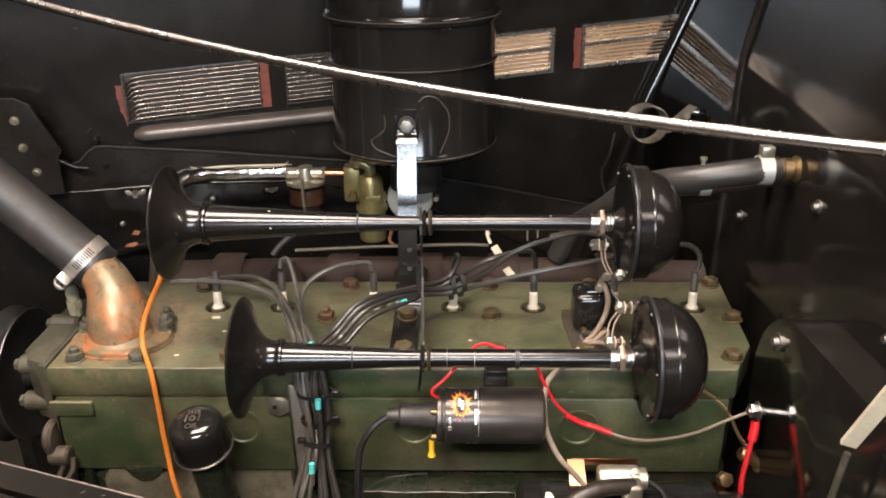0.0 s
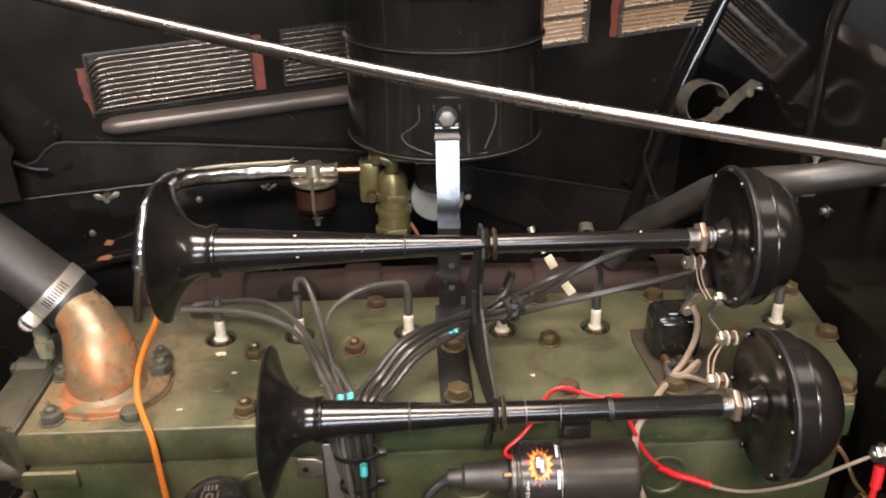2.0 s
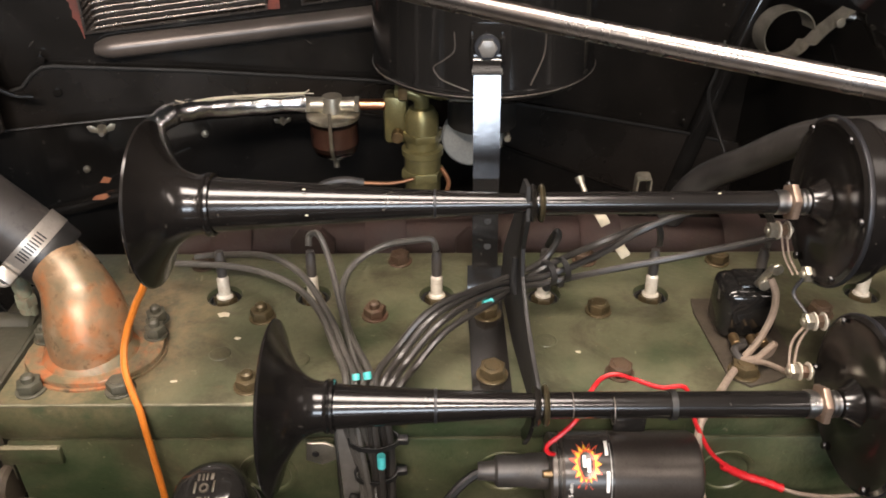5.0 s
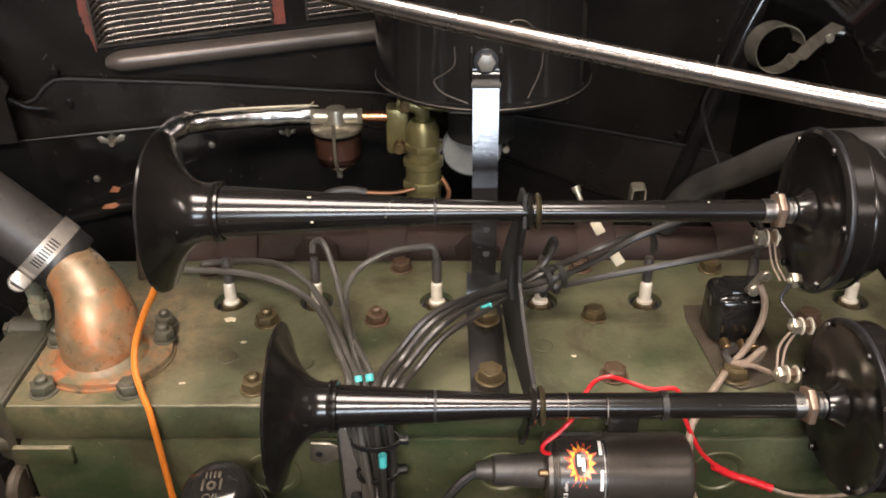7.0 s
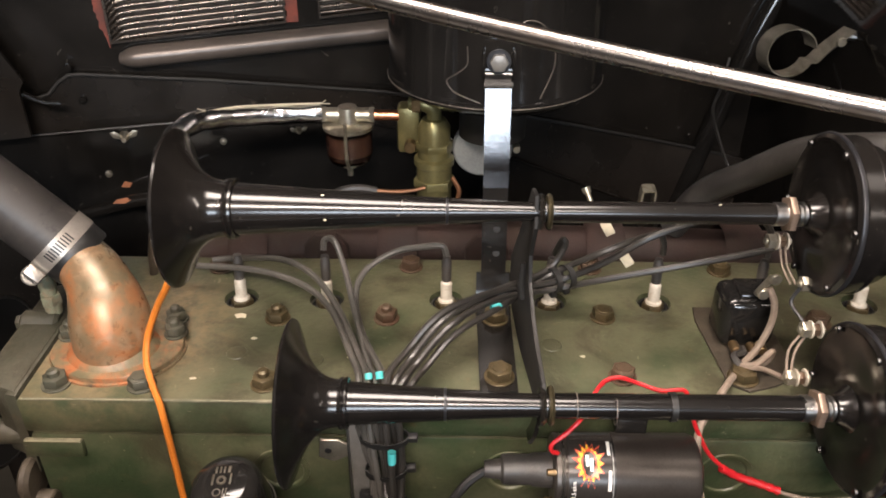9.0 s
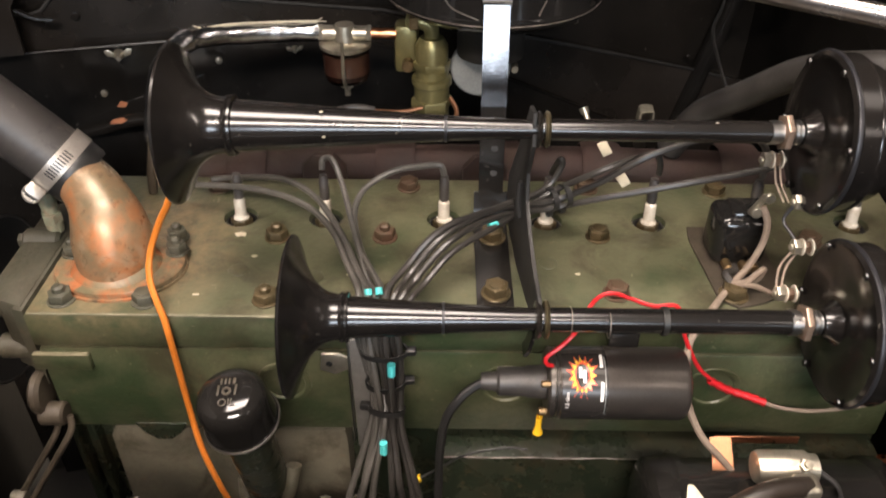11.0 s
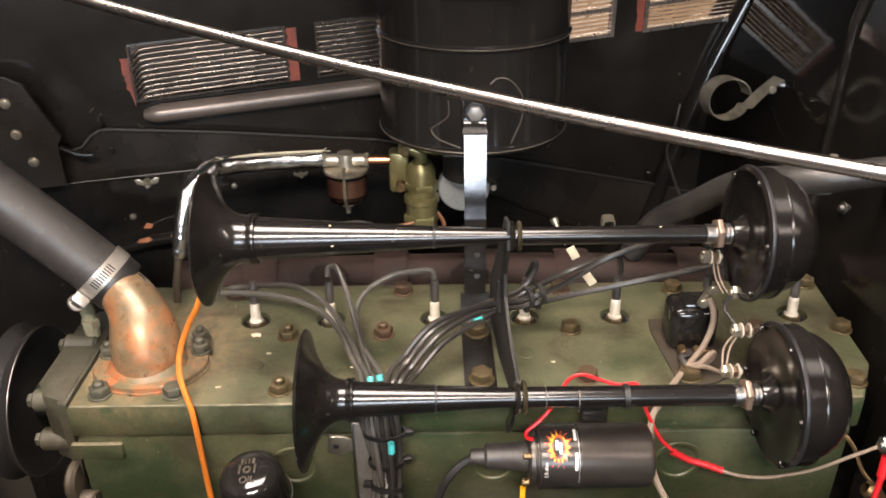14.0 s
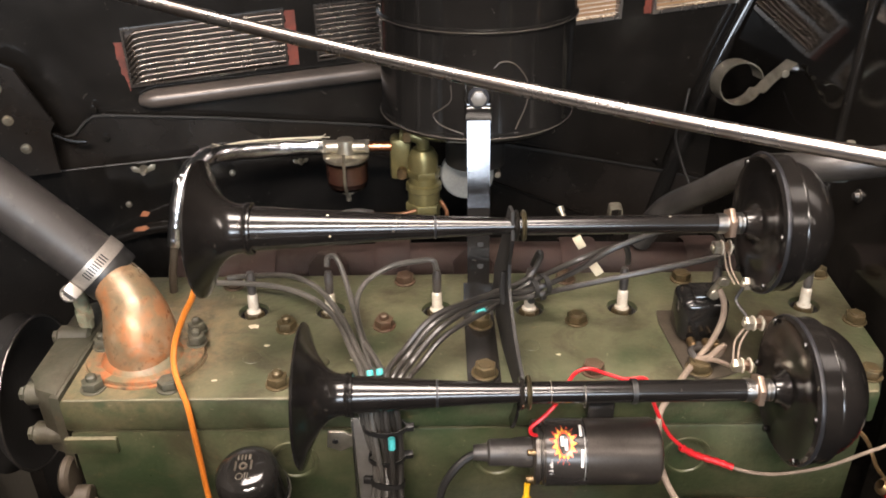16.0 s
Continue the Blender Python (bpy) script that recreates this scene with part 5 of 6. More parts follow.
# ---------------------------------------------------------------- oil filler cap
oc = thing("oil_filler_cap", "glossy black domed oil filler cap with embossed lettering", "oil cap")
om = T(-0.196, 0.792, 0.938) @ pose(0, 0, 0, 12, -6, 0) @ Matrix.Diagonal((0.81, 0.81, 0.70, 1))
b = B()
lathe(b, [(0, 0.026), (0, 0.0345), (0.002, 0.0362), (0.006, 0.0365), (0.008, 0.0350), (0.040, 0.0340), (0.052, 0.0320), (0.059, 0.027), (0.062, 0.020), (0.0635, 0.012), (0.064, 0)], om, 56)
part("cap", b, BLACK, oc)
b = B()
lathe(b, [(0.0015, 0.0362), (0.003, 0.0374), (0.005, 0.0374), (0.0065, 0.0362)], om, 56)
part("bottom_rim", b, CLAMPSTEEL, oc)
b = B()
lathe(b, [(0.0630, 0.0046), (0.0655, 0.0042), (0.0655, 0.0026), (0.0645, 0.0022)], om, 18)
part("centre_boss", b, LINKIRON, oc)
om2 = om @ Matrix.Diagonal((1.25, 1.25, 1, 1))
# letters and bars coloured lighter than the cap to paint in their highlights
lettering("embossed_word", "OIL", 0.0085, LINKIRON, om2 @ T(0.001, -0.0095, 0.0634) @ pose(0, 0, 0, 8, 0, 0), oc, 0.0006)
for x, y, sx, sy in ((-0.0065, 0.001, 0.0008, 0.0045), (0.0065, 0.001, 0.0008, 0.0045), (-0.005, 0.0085, 0.0007, 0.0026), (-0.002, 0.0085, 0.0007, 0.0026), (0.001, 0.0085, 0.0007, 0.0026), (0.0045, 0.0085, 0.0012, 0.0026)):
    b = B()
    box(b, (x - sx, y - sy, 0.0620), (x + sx, y + sy, 0.0646), 0.0003, om2)
    part("embossed_bar", b, LINKIRON, oc)
b = B()
tube(b, [(-0.196, 0.791, 0.939), (-0.196, 0.802, 0.898), (-0.196, 0.818, 0.842), (-0.196, 0.836, 0.780)], 0.0195, 24, 4)
part("filler_tube", b, DARKGREEN, oc)

# ---------------------------------------------------------------- ignition coil
co = thing("ignition_coil", "black ignition coil with a flame-shaped red and yellow label", "ignition coil")
CYc, CZc = 0.808, 0.9695
m = T(0, CYc, CZc) @ RX
b = B()
lathe(b, [(0.040, 0), (0.040, 0.0255), (0.0415, 0.0275), (0.0445, 0.0275), (0.0455, 0.0262), (0.048, 0.0262), (0.0495, 0.0282), (0.1425, 0.0282), (0.146, 0.0268), (0.148, 0.0235), (0.148, 0)], m, 48)
part("can", b, COILSATIN, co)
b = B()
lathe(b, [(0.0495, 0.0281), (0.0497, 0.02835), (0.0838, 0.02835), (0.0840, 0.0281)], m, 48)
part("label_wrap", b, COILBLACK, co)
b = B()
lathe(b, [(0.0455, 0.0264), (0.0465, 0.0274), (0.0478, 0.0264)], m, 48)
part("crimp_ring", b, STEEL, co)
b = B()
lathe(b, [(0.002, 0.009), (0.004, 0.0115), (0.024, 0.0115), (0.026, 0.0125), (0.0405, 0.0135)], m, 28)
part("tower_boot", b, RUBBER, co)
b = B()
lathe(b, [(-0.010, 0), (-0.010, 0.0065), (0.002, 0.0078), (0.0025, 0.0092)], m, 24)
part("lead_boot", b, RUBBER, co)


def on_coil(bm, poly, x, ang, lift):
    """A four-cornered figure (two lower corners, two upper) wrapped on the can: x along, ang degrees round from the side that faces out."""
    R = 0.0284 + lift
    (u0, v0), (u1, _), (u2, v2), (u3, _) = poly
    rows = []
    for k in range(9):
        f = k / 8
        a = radians(ang) + (v0 + (v2 - v0) * f) / R
        rows.append([bm.verts.new((x + p + (q - p) * f, CYc - R * math.cos(a), CZc + R * math.sin(a))) for p, q in ((u0, u3), (u1, u2))])
    for a, c in zip(rows, rows[1:]):
        bm.faces.new((a[0], a[1], c[1], c[0]))
    return bm


def star(r0, r1, n, sx=1.0, sy=1.0, seed=0):
    rng = random.Random(seed)
    out = []
    for k in range(2 * n):
        r = (r1 * rng.uniform(0.85, 1.1)) if k % 2 == 0 else r0
        a = math.pi * k / n
        out.append((sx * r * math.cos(a), sy * r * math.sin(a)))
    return out


LA = 56
for name, poly, mt, lift in (("flame_outer", star(0.0115, 0.0185, 15, 0.66, 1.0, 1), FLAMER, 0.0002), ("flame_middle", star(0.0100, 0.0145, 15, 0.66, 1.0, 2), FLAMEY, 0.0004),
                             ("flame_inner", star(0.0106, 0.0108, 15, 0.58, 1.0, 3), FLAMER, 0.0006), ("oval", star(0.0095, 0.0095, 15, 0.50, 1.0, 4), COILBLACK, 0.0008)):
    b = B()
    R = 0.0284 + lift
    c = b.verts.new((0.0645, CYc - R * math.cos(radians(LA)), CZc + R * math.sin(radians(LA))))
    ring = [b.verts.new((0.0645 + u, CYc - R * math.cos(radians(LA) + v / R), CZc + R * math.sin(radians(LA) + v / R))) for u, v in poly]
    for k in range(len(ring)):
        b.faces.new((c, ring[k], ring[(k + 1) % len(ring)]))
    part(name, b, mt, co)
for u, v, w_, h in ((-0.0015, 0.002, 0.0012, 0.0042), (0.0015, -0.001, 0.0012, 0.0046)):
    part("label_bar", on_coil(B(), [(u - w_, v - h), (u + w_, v - h), (u + w_, v + h), (u - w_, v + h)], 0.0645, LA, 0.001), WHITE, co)
for u, v, w_, h in ((0.0145, 0.012, 0.0012, 0.006), (0.0145, -0.0125, 0.0011, 0.0075)):
    part("label_bar", on_coil(B(), [(u - w_, v - h), (u + w_, v - h), (u + w_ * 1.3, v + h), (u - w_ * 0.7, v + h)], 0.0645, LA, 0.0004), WHITE, co)
part("label_line", on_coil(B(), [(0.0170, -0.030), (0.0175, -0.030), (0.0175, 0.020), (0.0170, 0.020)], 0.0645, LA - 8, 0.0003), ALLOY, co)
lm = T(0.0535, CYc, CZc) @ pose(0, 0, 0, 90 - 17, 0, 0) @ T(0, 0, 0.0286) @ pose(0, 0, 0, 0, 0, 90)
lettering("rating", "1.5 ohm", 0.0042, WHITE, lm, co, 0.0001)
# strap clamp of the coil
b = B()
box(b, (0.088, 0.822, 0.990), (0.112, 0.845, 1.012), 0.003)
part("clamp_foot", b, BLACK, co)
for z, s in ((-0.014, 0.75), (0.016, 0.6)):
    b = B()
    cyl(b, 0.0045 * s, -0.006, 0.002, T(0.040, CYc - 0.018, CZc + z) @ RX, 14)
    part("terminal", b, BRASS, co)
b = B()
lathe(b, [(0, 0.0026), (0.012, 0.0024), (0.018, 0.0042), (0.018, 0)], T(0.035, 0.787, 0.953) @ pose(0, 0, 0, 180, 0, 0), 10)
part("terminal_sleeve", b, YELLOW, co)
wire("coil_lead", [(-0.004, CYc, CZc), (-0.014, 0.806, 0.966), (-0.026, 0.800, 0.958), (-0.037, 0.794, 0.940), (-0.041, 0.788, 0.910), (-0.042, 0.784, 0.870), (-0.043, 0.780, 0.80)], 0.0036, BLACKCABLE, "thick black coil lead hanging down the block")
wire("thin_lead", [(0.030, 0.795, 0.905), (0.010, 0.800, 0.900), (-0.020, 0.798, 0.893), (-0.050, 0.795, 0.872), (-0.058, 0.793, 0.868)], 0.0011, BLACKCABLE, "thin black lead with a yellow crimp connector")
sleeve((-0.066, 0.792, 0.866), (-0.057, 0.793, 0.869), 0.0035, YELLOW, "crimp_connector", "yellow crimp connector on a thin black lead")

# red horn wire with its splice
wire("red_wire", [(0.042, 0.797, 0.998), (0.037, 0.795, 1.002), (0.037, 0.796, 1.008), (0.047, 0.799, 1.016), (0.057, 0.804, 1.025), (0.065, 0.822, 1.022), (0.072, 0.834, 1.024), (0.079, 0.837, 1.032), (0.089, 0.837, 1.0355), (0.104, 0.835, 1.0315),
                  (0.119, 0.828, 1.0310), (0.135, 0.826, 1.0330), (0.141, 0.824, 1.018), (0.148, 0.822, 1.000), (0.161, 0.820, 0.976), (0.175, 0.818, 0.962)], 0.0017, RED, "red wire looping round the lower air horn tube")
sl = B()
tube(sl, [(0.172, 0.818, 0.963), (0.188, 0.817, 0.954), (0.204, 0.814, 0.950), (0.218, 0.811, 0.946)], lambda f: 0.0031 + 0.0003 * math.sin(f * 40), 12, 8)
solo("splice_sleeve", sl, RED, "wrinkled red shrink sleeve over a wire splice", "wire splice")
wire("grey_wire", [(0.216, 0.811, 0.946), (0.236, 0.810, 0.940), (0.262, 0.810, 0.938), (0.300, 0.810, 0.946), (0.330, 0.810, 0.961), (0.352, 0.810, 0.972)], 0.0016, LOOM, "thin grey-brown wire running to the firewall stud")
tie = thing("tube_tie", "black cable tie holding the red wire to the horn tube", "cable tie", group="cable ties")
b = B()
lathe(b, [(0.1165, 0.0092), (0.1165, 0.0104), (0.1205, 0.0104), (0.1205, 0.0092)], T(0, *HB) @ RX, 28)
part("band", b, BLACKCABLE, tie)

# ---------------------------------------------------------------- firewall stud, red battery lead, spring conduit, brass valve
fs = thing("battery_stud", "bright terminal stud with a red battery lead on the firewall", "terminal stud")
m = T(0.352, 0.810, 0.974) @ RX
b = B()
cyl(b, 0.004, 0, 0.02, m, 14)
part("stud", b, STEEL, fs)
part("nut", prism(B(), hexagon(0.0078), 0.003, 0.010, m, 0.001), STEEL, fs)
b = B()
cyl(b, 0.010, 0.010, 0.012, m, 24, 0.0004)
part("ring_lug", b, STEEL, fs)
b = B()
tube(b, [(0.361, 0.807, 0.964), (0.360, 0.804, 0.955), (0.358, 0.801, 0.945)], 0.0046, 12, 3)
part("lug_sleeve", b, RED, fs)
wire("battery_lead", [(0.358, 0.801, 0.946), (0.355, 0.797, 0.930), (0.350, 0.790, 0.905), (0.350, 0.784, 0.870), (0.352, 0.780, 0.80)], 0.0027, RED, "thick red battery lead hanging from the stud")
b = B()
S0 = spline([(0.308, 0.826, 0.990), (0.326, 0.826, 0.976), (0.341, 0.825, 0.959), (0.356, 0.825, 0.930), (0.370, 0.825, 0.912), (0.382, 0.825, 0.894), (0.397, 0.825, 0.870)], 40)
hel = []
for i, q in enumerate(S0):
    a = i * 1.35
    hel.append(q + Vector((0.0016 * math.cos(a), 0.0016 * math.sin(a), 0.0016 * math.sin(a) * 0.5)))
tube(b, hel, 0.0007, 6, 1, smooth=False)
solo("spring_conduit", b, BRASS, "coiled metal spring conduit down the firewall", "conduit")
bv = thing("brass_fitting", "tarnished brass pipe fitting below the firewall stud", "pipe fitting")
b = B()
lathe(b, [(0, 0.006), (0.006, 0.011), (0.020, 0.011), (0.022, 0.008), (0.036, 0.008), (0.038, 0.012), (0.048, 0.012), (0.048, 0)], T(0.350, 0.806, 0.928) @ pose(0, 0, 0, 0, 128, 0) @ Matrix.Diagonal((0.72, 0.72, 0.72, 1)), 20)
part("body", b, BRASS, bv)
b = B()
lathe(b, [(0, 0.008), (0.018, 0.008), (0.020, 0.005), (0.04, 0.005)], T(0.330, 0.800, 0.888) @ pose(0, 0, 0, 180, 0, 0), 16)
part("drop_pipe", b, COPPER, bv)
part("union_nut", prism(B(), hexagon(0.0115), 0, 0.010, T(0.334, 0.800, 0.898) @ pose(0, 0, 0, 60, 20, 0) @ Matrix.Diagonal((0.7, 0.7, 1, 1)), 0.001), BRASS, bv)

# cream lever at the firewall
lv = thing("lever_arm", "cream plastic lever arm with a pivot hole by the firewall", "lever")
la, lb = Vector((0.351, 0.622, 1.076)), Vector((0.353, 0.572, 1.176))
b = B()
strap(b, [la, la.lerp(lb, 0.5), lb], 0.0112, 0.004, (1, -0.3, -0.15), 3)
part("arm", b, CREAM, lv)
b = B()
cyl(b, 0.0020, -0.0035, 0.0035, T(*(la + Vector((0.0, -0.001, 0.007)))) @ RY, 12)
part("pivot", b, RUSTBOLT, lv)
b = B()
tube(b, [la + Vector((0.002, 0.002, -0.01)), la + Vector((0.002, 0.01, -0.06)), la + Vector((0.0, 0.02, -0.14))], 0.0026, 8, 3)
part("link", b, PUMPGREEN, lv)

# heater hose at the firewall
hh = thing("heater_hose", "grey rubber heater hose clamped to a brass firewall fitting", "hose")
b = B()
tube(b, [(0.390, 0.926, 1.1905), (0.355, 0.922, 1.189), (0.310, 0.930, 1.180), (0.283, 0.955, 1.168), (0.262, 1.000, 1.145), (0.238, 1.042, 1.105), (0.208, 1.072, 1.068), (0.190, 1.09, 1.02)], 0.0135, 20, 6)
part("hose", b, HEATERRUBBER, hh)
b = B()
lathe(b, [(0, 0.010), (0.008, 0.010), (0.009, 0.0115), (0.017, 0.0115), (0.019, 0.009)], T(0.386, 0.926, 1.191) @ RX, 20)
part("fitting", b, BRASS, hh)
b = B()
lathe(b, [(0.018, 0.0092), (0.0205, 0.0125), (0.023, 0.0145), (0.0245, 0.0135)], T(0.386, 0.926, 1.191) @ RX, 20)
part("wall_flange", b, BRASS, hh)
# second, smaller pipe stub below the heater hose
ps = thing("pipe_stub", "short dark pipe stub with a pale band on the firewall", "pipe")
b = B()
tube(b, [(0.300, 0.962, 1.156), (0.330, 0.964, 1.158), (0.365, 0.970, 1.159), (0.411, 0.985, 1.159)], 0.0075, 16, 4)
part("pipe", b, CASTRUST, ps)
b = B()
lathe(b, [(-0.006, 0.0078), (-0.006, 0.0088), (0.006, 0.0088), (0.006, 0.0078)], T(0.330, 0.964, 1.158) @ RX, 20)
part("band", b, ALLOY, ps)
b = B()
lathe(b, [(-0.007, 0.0135), (-0.007, 0.0155), (0.007, 0.0155), (0.007, 0.0135)], T(0.376, 0.925, 1.1905) @ RX, 28)
part("clamp", b, ALLOY, hh)
b = B()
box(b, (0.370, 0.919, 1.205), (0.383, 0.931, 1.216), 0.001)
part("clamp_ear", b, ZINC, hh)
b = B()
lathe(b, [(0, 0.002), (0.006, 0.002), (0.0062, 0.0036), (0.009, 0.0036), (0.009, 0)], T(0.315, 0.930, 1.1935), 12)
part("clamp_screw", b, ZINC, hh)
# loose pipe clip on the firewall
pk = thing("pipe_clip", "open bright steel pipe clip screwed to the firewall", "pipe clip")
b = B()
cx, cz, rr = 0.3215, 1.162, 0.0255
pts = [(cx + rr * math.cos(radians(a)), 1.225, cz + rr * math.sin(radians(a))) for a in range(-30, 331, 15)][::-1]
pts = [(cx + rr * math.cos(radians(a)), 1.225, cz + rr * math.sin(radians(a))) for a in range(12, 345, 12)] + [(0.352, 1.226, 1.152), (0.362, 1.227, 1.164), (0.385, 1.228, 1.185)]
strap(b, pts, 0.017, 0.0016, (-0.42, 0.9, 0.05), 3)
part("band", b, ZINC, pk)
b = B()
cyl(b, 0.005, 0, 0.004, T(0.374, 1.219, 1.174) @ pose(0, 0, 0, 90, 45, 0), 14)
part("screw", b, ZINC, pk)
b = B()
tube(b, [(0.380, 1.228, 1.178), (0.396, 1.229, 1.176), (0.4105, 1.230, 1.175)], 0.004, 10, 3)
part("stud", b, STEEL, pk)
wire("thin_cable", [(0.300, 1.330, 1.120), (0.290, 1.310, 1.090), (0.275, 1.28, 1.070), (0.280, 1.24, 1.040), (0.290, 1.20, 1.010)], 0.0018, BLACKCABLE, "thin black cable down the firewall corner")

# ---------------------------------------------------------------- fuel filter and fuel pump behind the horns
ff = thing("fuel_filter", "glass fuel filter bowl with wire bail on the fuel line", "fuel filter")
fx, fy = -0.1415, 1.140
b = B()
lathe(b, [(1.104, 0.0235), (1.106, 0.0262), (1.109, 0.0262), (1.1105, 0.024), (1.112, 0.012), (1.1275, 0.0095), (1.1275, 0)], T(fx, fy, 0), 36)
part("cover", b, ZINC, ff)
b = B()
cyl(b, 0.0075, -0.026, 0.026, T(fx, fy, 1.1185) @ RX, 18)
part("port_bar", b, ZINC, ff)
for q in (-0.026, 0.022):
    part("port_nut", prism(B(), hexagon(0.0088), q, q + 0.005, T(fx, fy, 1.1185) @ RX, 0.0008), ZINC, ff)
b = B()
lathe(b, [(1.066, 0), (1.066, 0.014), (1.070, 0.021), (1.078, 0.0238), (1.104, 0.0238)], T(fx, fy, 0), 36)
bowl = part("bowl", b, GLASS, ff)
bowl.visible_shadow = False
b = B()
lathe(b, [(1.072, 0), (1.0725, 0.016), (1.079, 0.0218), (1.100, 0.0224), (1.100, 0)], T(fx, fy, 0), 32)
part("fuel", b, FUEL, ff)
b = B()
tube(b, [(fx, fy - 0.0275, 1.120), (fx, fy - 0.0285, 1.100), (fx, fy - 0.0270, 1.080), (fx, fy - 0.014, 1.068), (fx, fy - 0.008, 1.060)], 0.0018, 8, 4)
part("bail", b, ZINC, ff)
b = B()
lathe(b, [(1.053, 0.003), (1.063, 0.003), (1.0635, 0.0075), (1.0665, 0.0075), (1.067, 0.004)], T(fx, fy - 0.004, 0), 14)
part("bail_nut", b, ZINC, ff)
b = B()
cyl(b, 0.0055, 0.026, 0.052, T(fx, fy, 1.1185) @ RX, 16)
part("nipple", b, COPPER, ff)
fl = thing("foil_sleeve", "crinkled foil heat sleeve over the fuel line", "heat sleeve")
b = B()
tube(b, [(-0.168, 1.142, 1.1195), (-0.205, 1.134, 1.121), (-0.245, 1.118, 1.125), (-0.275, 1.092, 1.131), (-0.288, 1.070, 1.130), (-0.300, 1.052, 1.117), (-0.306, 1.038, 1.094), (-0.311, 1.031, 1.070), (-0.314, 1.029, 1.054)],
     lambda f: 0.0105 - 0.0062 * max(0, f - 0.45) + 0.0002 * math.sin(f * 150) + 0.0004 * math.sin(f * 61), 24, 10)
part("sleeve", b, FOIL, fl)
b = B()
tube(b, [(-0.313, 1.0295, 1.060), (-0.317, 1.028, 1.040), (-0.321, 1.026, 1.020), (-0.323, 1.025, 1.000)], 0.0042, 12, 5)
part("pipe_end", b, LINKIRON, fl)
b = B()
tube(b, [(-0.168, 1.138, 1.131), (-0.205, 1.130, 1.1325), (-0.245, 1.114, 1.136), (-0.268, 1.094, 1.139)], 0.0013, 6, 6)
part("seam", b, CREAM, fl)
for a, c in (((-0.168, 1.138, 1.131), (-0.158, 1.136, 1.1315)), ((-0.168, 1.138, 1.131), (-0.162, 1.134, 1.136)), ((-0.268, 1.094, 1.139), (-0.276, 1.088, 1.144)), ((-0.268, 1.094, 1.139), (-0.274, 1.090, 1.137))):
    b = B()
    tube(b, [a, Vector(a).lerp(Vector(c), 0.5), c], 0.0005, 5, 2)
    part("frayed_thread", b, CREAM, fl)
fpmp = thing("fuel_pump", "gold-passivated fuel pump and valve body behind the air horns", "fuel pump")
b = B()
box(b, (-0.092, 1.135, 1.078), (-0.068, 1.16, 1.128), 0.005)
part("inlet_block", b, PUMPBRASS, fpmp)
b = B()
cyl(b, 0.006, 0, 0.012, T(-0.078, 1.130, 1.092) @ RY, 14)
part("plug_screw", b, BRASS, fpmp)
b = B()
lathe(b, [(1.030, 0), (1.030, 0.017), (1.032, 0.018), (1.070, 0.018), (1.072, 0.0205), (1.078, 0.0205), (1.080, 0.0165), (1.112, 0.0165), (1.120, 0.012), (1.123, 0)], T(-0.054, 1.128, 0), 28)
part("valve_body", b, PUMPBRASS, fpmp)
for z0, r0, h0 in ((1.046, 0.0215, 0.010), (1.088, 0.0195, 0.008)):
    part("valve_hexagon", prism(B(), hexagon(r0), z0, z0 + h0, T(-0.054, 1.128, 0) @ pose(0, 0, 0, 0, 0, 12), 0.0012), PUMPBRASS, fpmp)
b = B()
tube(b, [(-0.054, 1.128, 1.118), (-0.055, 1.127, 1.130), (-0.064, 1.127, 1.136), (-0.078, 1.130, 1.136)], 0.0075, 14, 5)
part("outlet_elbow", b, PUMPBRASS, fpmp)
part("elbow_nut", prism(B(), hexagon(0.0105), -0.004, 0.005, T(-0.072, 1.129, 1.1362) @ RX, 0.001), BRASS, fpmp)
b = B()
lathe(b, [(0, 0), (0, 0.029), (0.002, 0.031), (0.008, 0.031), (0.012, 0.02), (0.03, 0.018)], T(-0.004, 1.140, 1.082) @ pose(0, 0, 0, -90, 0, 0), 36)
part("diaphragm_cover", b, ALLOY, fpmp)
for a in (0, 180):
    b = B()
    cyl(b, 0.004, -0.003, 0.01, T(-0.004 + 0.035 * math.cos(radians(a)), 1.141, 1.082) @ pose(0, 0, 0, -90, 0, 0), 12)
    part("cover_screw", b, ZINC, fpmp)
wire("copper_pipe", [(-0.035, 1.118, 1.060), (-0.028, 1.112, 1.048), (-0.030, 1.108, 1.035), (-0.020, 1.105, 1.028), (0.010, 1.105, 1.024)], 0.0024, DULLCOPPER, "bent copper fuel pipe beside the fuel pump", "pipe")
wire("copper_pipe", [(-0.060, 1.112, 1.052), (-0.085, 1.110, 1.0475), (-0.120, 1.108, 1.0495)], 0.002, DULLCOPPER, "thin copper pipe below the fuel filter", "pipe")
wire("grey_hose", [(-0.112, 1.108, 1.0495), (-0.132, 1.106, 1.0530), (-0.152, 1.104, 1.0490), (-0.172, 1.100, 1.034), (-0.185, 1.095, 1.020)], 0.0040, RUBBER, "grey sleeve on a thin copper pipe", "hose")
wire("throttle_rod", [(-0.150, 1.075, 1.035), (-0.05, 1.080, 1.038), (0.06, 1.082, 1.040), (0.10, 1.080, 1.040)], 0.0024, LINKIRON, "thin dull throttle rod behind the horn tube", "rod")
fpipe = thing("frame_pipe", "black pipe with flaked rust patches behind the horn bell", "pipe")
FP = [(-0.470, 1.16, 0.985), (-0.424, 1.16, 0.996), (-0.389, 1.16, 1.006), (-0.353, 1.16, 1.012), (-0.300, 1.16, 1.020)]
part("pipe", tube(B(), FP, 0.0075, 16, 5), BODYBLACK, fpipe)
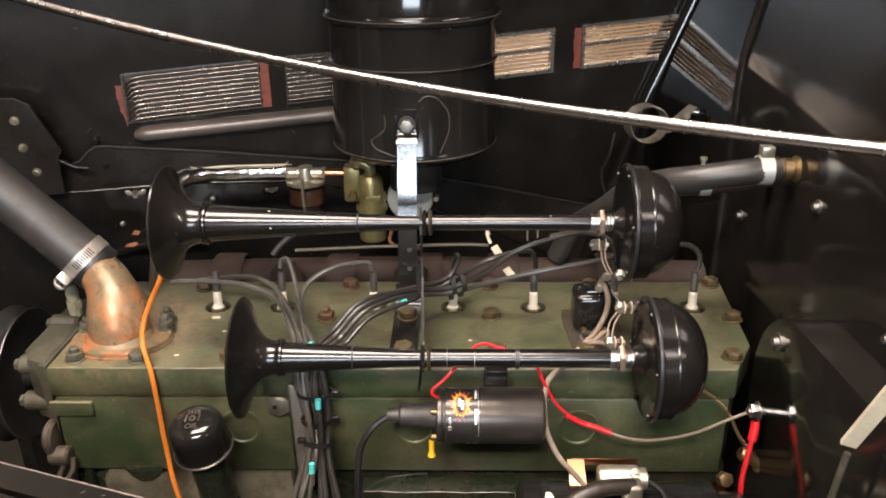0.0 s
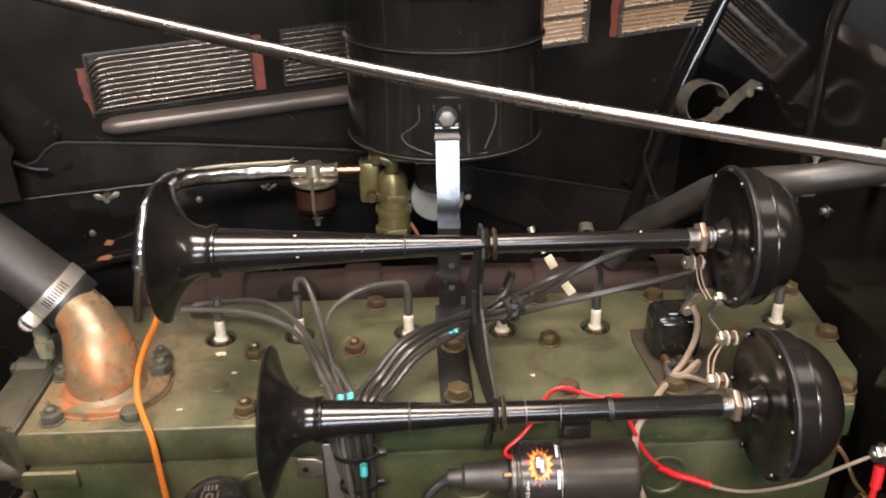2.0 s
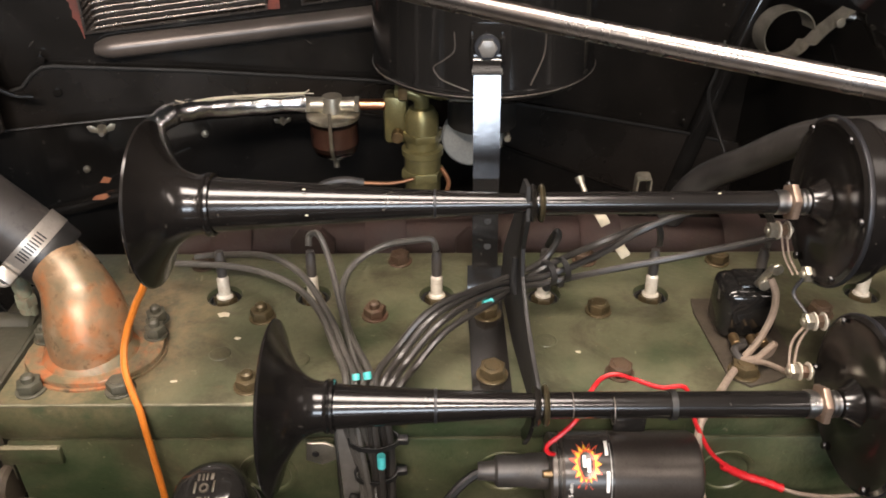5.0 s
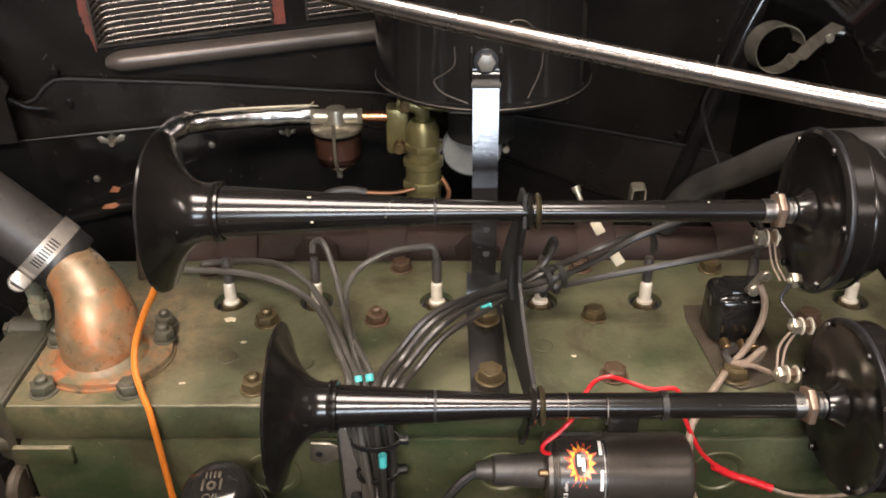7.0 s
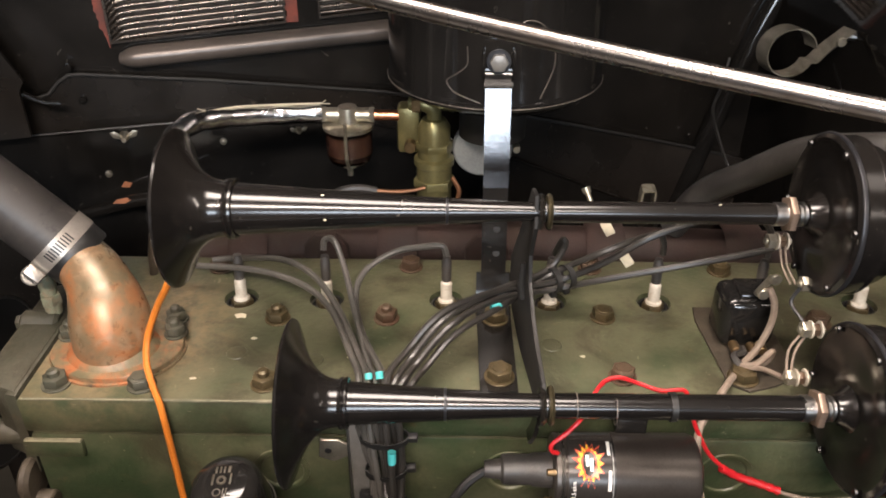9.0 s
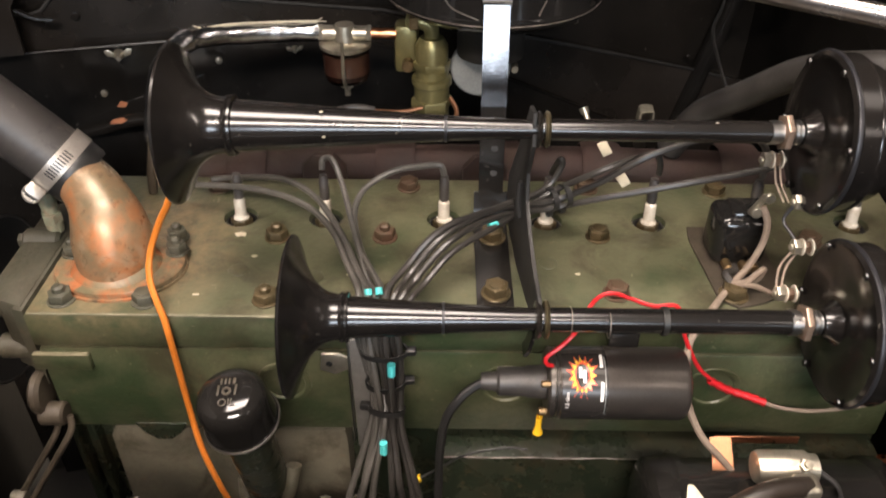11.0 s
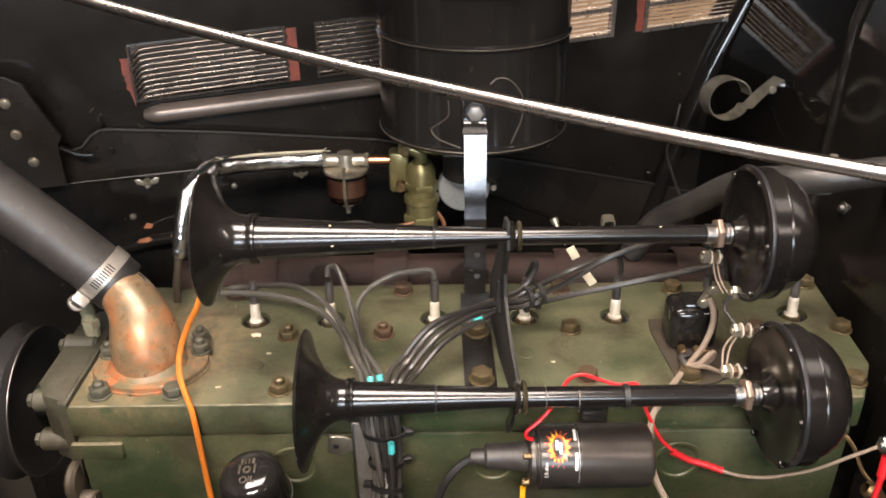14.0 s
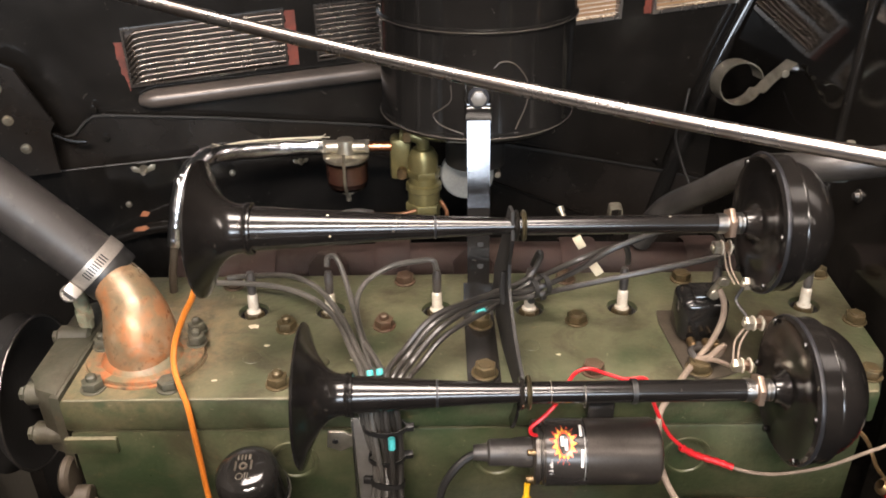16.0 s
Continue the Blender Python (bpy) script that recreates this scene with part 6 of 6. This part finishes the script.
for k, f in ((1, 0.75), (2, 0.95)):
    c = Vector(FP[k]).lerp(Vector(FP[k + 1]), f)
    part("rust_flake", prism(B(), [(-0.010, -0.002), (0.004, -0.0035), (0.011, -0.0005), (0.006, 0.003), (-0.006, 0.0022)], 0, 0.0006, T(c.x, c.y - 0.0052, c.z + 0.0056) @ pose(0, 0, 0, 47, -9, 0)), FLAKE, fpipe)
# white clips near the manifold
for x, y, z, r in ((0.122, 0.992, 1.042, 35), (0.108, 1.02, 1.058, 30)):
    b = B()
    box(b, (-0.0045, -0.0015, -0.0075), (0.0045, 0.0015, 0.0075), 0.0008, T(x, y, z) @ pose(0, 0, 0, 0, r * -1, 0))
    solo("cable_clip", b, CREAM, "pale cable clip beside the exhaust manifold", "cable clip", "cable clips")
b = B()
lathe(b, [(0, 0.0022), (0.014, 0.0022), (0.014, 0)], T(0.100, 1.02, 1.068) @ pose(0, 0, 0, -30, -25, 0), 10)
solo("clip_screw", b, ZINC, "small bright screw on a cable clip", "screw")
kb = thing("clip_bracket", "small bright bent clip above the horn tube", "clip")
b = B()
strap(b, [(0.149, 1.075, 1.052), (0.149, 1.074, 1.068), (0.1505, 1.073, 1.0725), (0.160, 1.073, 1.0725), (0.1615, 1.074, 1.068), (0.1615, 1.075, 1.056)], 0.012, 0.0016, (0, 1, 0.2), 3)
part("band", b, ZINC, kb)
b = B()
lathe(b, [(0, 0.0045), (0.006, 0.004), (0.006, 0.0025), (0.016, 0.0025), (0.016, 0)], T(0.094, 1.075, 1.072) @ pose(0, 0, 0, 150, -25, 0), 12)
solo("choke_screw", b, ZINC, "small bright screw end behind the horn tube", "screw")

# ---------------------------------------------------------------- starter motor
sm_ = thing("starter_motor", "black starter motor with a bright solenoid switch and copper link", "starter motor")
m = T(0, 0.757, 0.862) @ RX
b = B()
lathe(b, [(0.118, 0), (0.118, 0.030), (0.121, 0.046), (0.126, 0.052), (0.142, 0.053), (0.144, 0.055), (0.150, 0.055), (0.151, 0.052), (0.30, 0.052), (0.302, 0.055), (0.312, 0.055), (0.314, 0.045), (0.345, 0.042), (0.345, 0)], m, 48)
part("body", b, BLACK, sm_)
b = B()
box(b, (0.176, 0.789, 0.9225), (0.243, 0.7905, 0.930), 0.0005)
part("copper_link", b, COPPER, sm_, "bare copper link strap")
b = B()
strap(b, [(0.180, 0.7895, 0.9292), (0.181, 0.7740, 0.9150), (0.182, 0.7640, 0.9020), (0.183, 0.7580, 0.8900)], 0.0165, 0.0016, (1, 0, 0), 5)
part("copper_tab", b, COPPER, sm_, "bent copper terminal tab")
b = B()
cyl(b, 0.0050, 0, 0.004, T(0.1830, 0.7608, 0.8975) @ pose(0, 0, 0, 62, 0, 0), 14)
part("link_screw", b, ZINC, sm_)
b = B()
lathe(b, [(0.198, 0), (0.198, 0.0115), (0.201, 0.0130), (0.236, 0.0130), (0.237, 0.0105), (0.244, 0.0105), (0.244, 0)], T(0, 0.760, 0.930) @ RX, 32)
part("solenoid", b, ZINC, sm_, "bright plated solenoid switch")
b = B()
prism(b, hexagon(0.0052), 0, 0.005, T(0.231, 0.753, 0.9405) @ pose(0, 0, 0, 30, 0, 0), 0.0008)
lathe(b, [(0.005, 0.0028), (0.008, 0.0028), (0.0085, 0)], T(0.231, 0.753, 0.9405) @ pose(0, 0, 0, 30, 0, 0), 12)
part("solenoid_screw", b, ZINC, sm_)
b = B()
box(b, (0.215, 0.724, 0.929), (0.234, 0.742, 0.948), 0.004, segs=3)
part("cable_lug", b, ZINC, sm_)
b = B()
tube(b, [(0.226, 0.733, 0.942), (0.205, 0.728, 0.946), (0.187, 0.722, 0.946), (0.165, 0.714, 0.938), (0.146, 0.706, 0.918), (0.132, 0.70, 0.88)], 0.0078, 16, 6)
part("battery_cable", b, CABLEBROWN, sm_)
b = B()
prism(b, [(-0.004, -0.018), (0.005, -0.018), (0.0075, -0.008), (0.006, 0.004), (0.001, 0.013), (-0.002, 0.013), (-0.0055, 0.002), (-0.006, -0.008)], 0, 0.0008, T(0.151, 0.7340, 0.9135) @ pose(0, 0, 0, 25, 0, 6) @ Matrix.Diagonal((1.35, 1.35, 1, 1)), 0.0002)
part("tag", b, CREAM, sm_, "pale data tag")
b = B()
tube(b, [(0.246, 0.757, 0.930), (0.258, 0.745, 0.925), (0.262, 0.735, 0.905), (0.264, 0.728, 0.87)], 0.0018, 8, 4)
part("trigger_wire", b, BLACKCABLE, sm_)
for x, y, z in ((0.212, 0.716, 0.925), (0.246, 0.724, 0.915)):
    b = B()
    box(b, (x - 0.010, y - 0.002, z - 0.010), (x + 0.010, y + 0.004, z + 0.008), 0.002)
    part("terminal_block", b, STEEL, sm_)
    b = B()
    cyl(b, 0.004, 0, 0.004, T(x, y - 0.002, z - 0.002) @ RY, 12)
    part("terminal_screw", b, BRASS, sm_)
b = B()
cyl(b, 0.0055, -0.016, 0.006, T(0.121, 0.732, 0.900) @ RX, 16)
part("through_bolt", b, ZINC, sm_)
# oil pipes and fittings under the cables
wire("oil_pipe", [(-0.36, 0.785, 0.800), (-0.335, 0.790, 0.816), (-0.318, 0.796, 0.824), (-0.305, 0.800, 0.827)], 0.0020, CLAMPSTEEL, "thin grey oil pipe beside the crankcase", "pipe")
for x, r in ((-0.142, 0.012), (-0.115, 0.015)):
    b = B()
    lathe(b, [(0, r), (0.012, r * 1.02), (0.03, r * 0.9), (0.04, r * 0.6), (0.04, 0)], T(x, 0.800, 0.785), 18)
    solo("drain_fitting", b, PUMPGREEN, "dusty cast fitting under the ignition cables", "fitting", "drain fittings")

# ---------------------------------------------------------------- set each empty at the base of its thing
bpy.context.view_layer.update()
for ob in [o for o in scene.objects if o.type == "EMPTY" and o.parent is None]:
    kids = [o for o in ob.children_recursive if o.type == "MESH"]
    co_ = [o.matrix_world @ Vector(c) for o in kids for c in o.bound_box]
    base = Vector(((min(v.x for v in co_) + max(v.x for v in co_)) / 2, (min(v.y for v in co_) + max(v.y for v in co_)) / 2, min(v.z for v in co_)))
    ob.location = base
    for o in ob.children:
        o.matrix_parent_inverse = Matrix.Translation(-base)
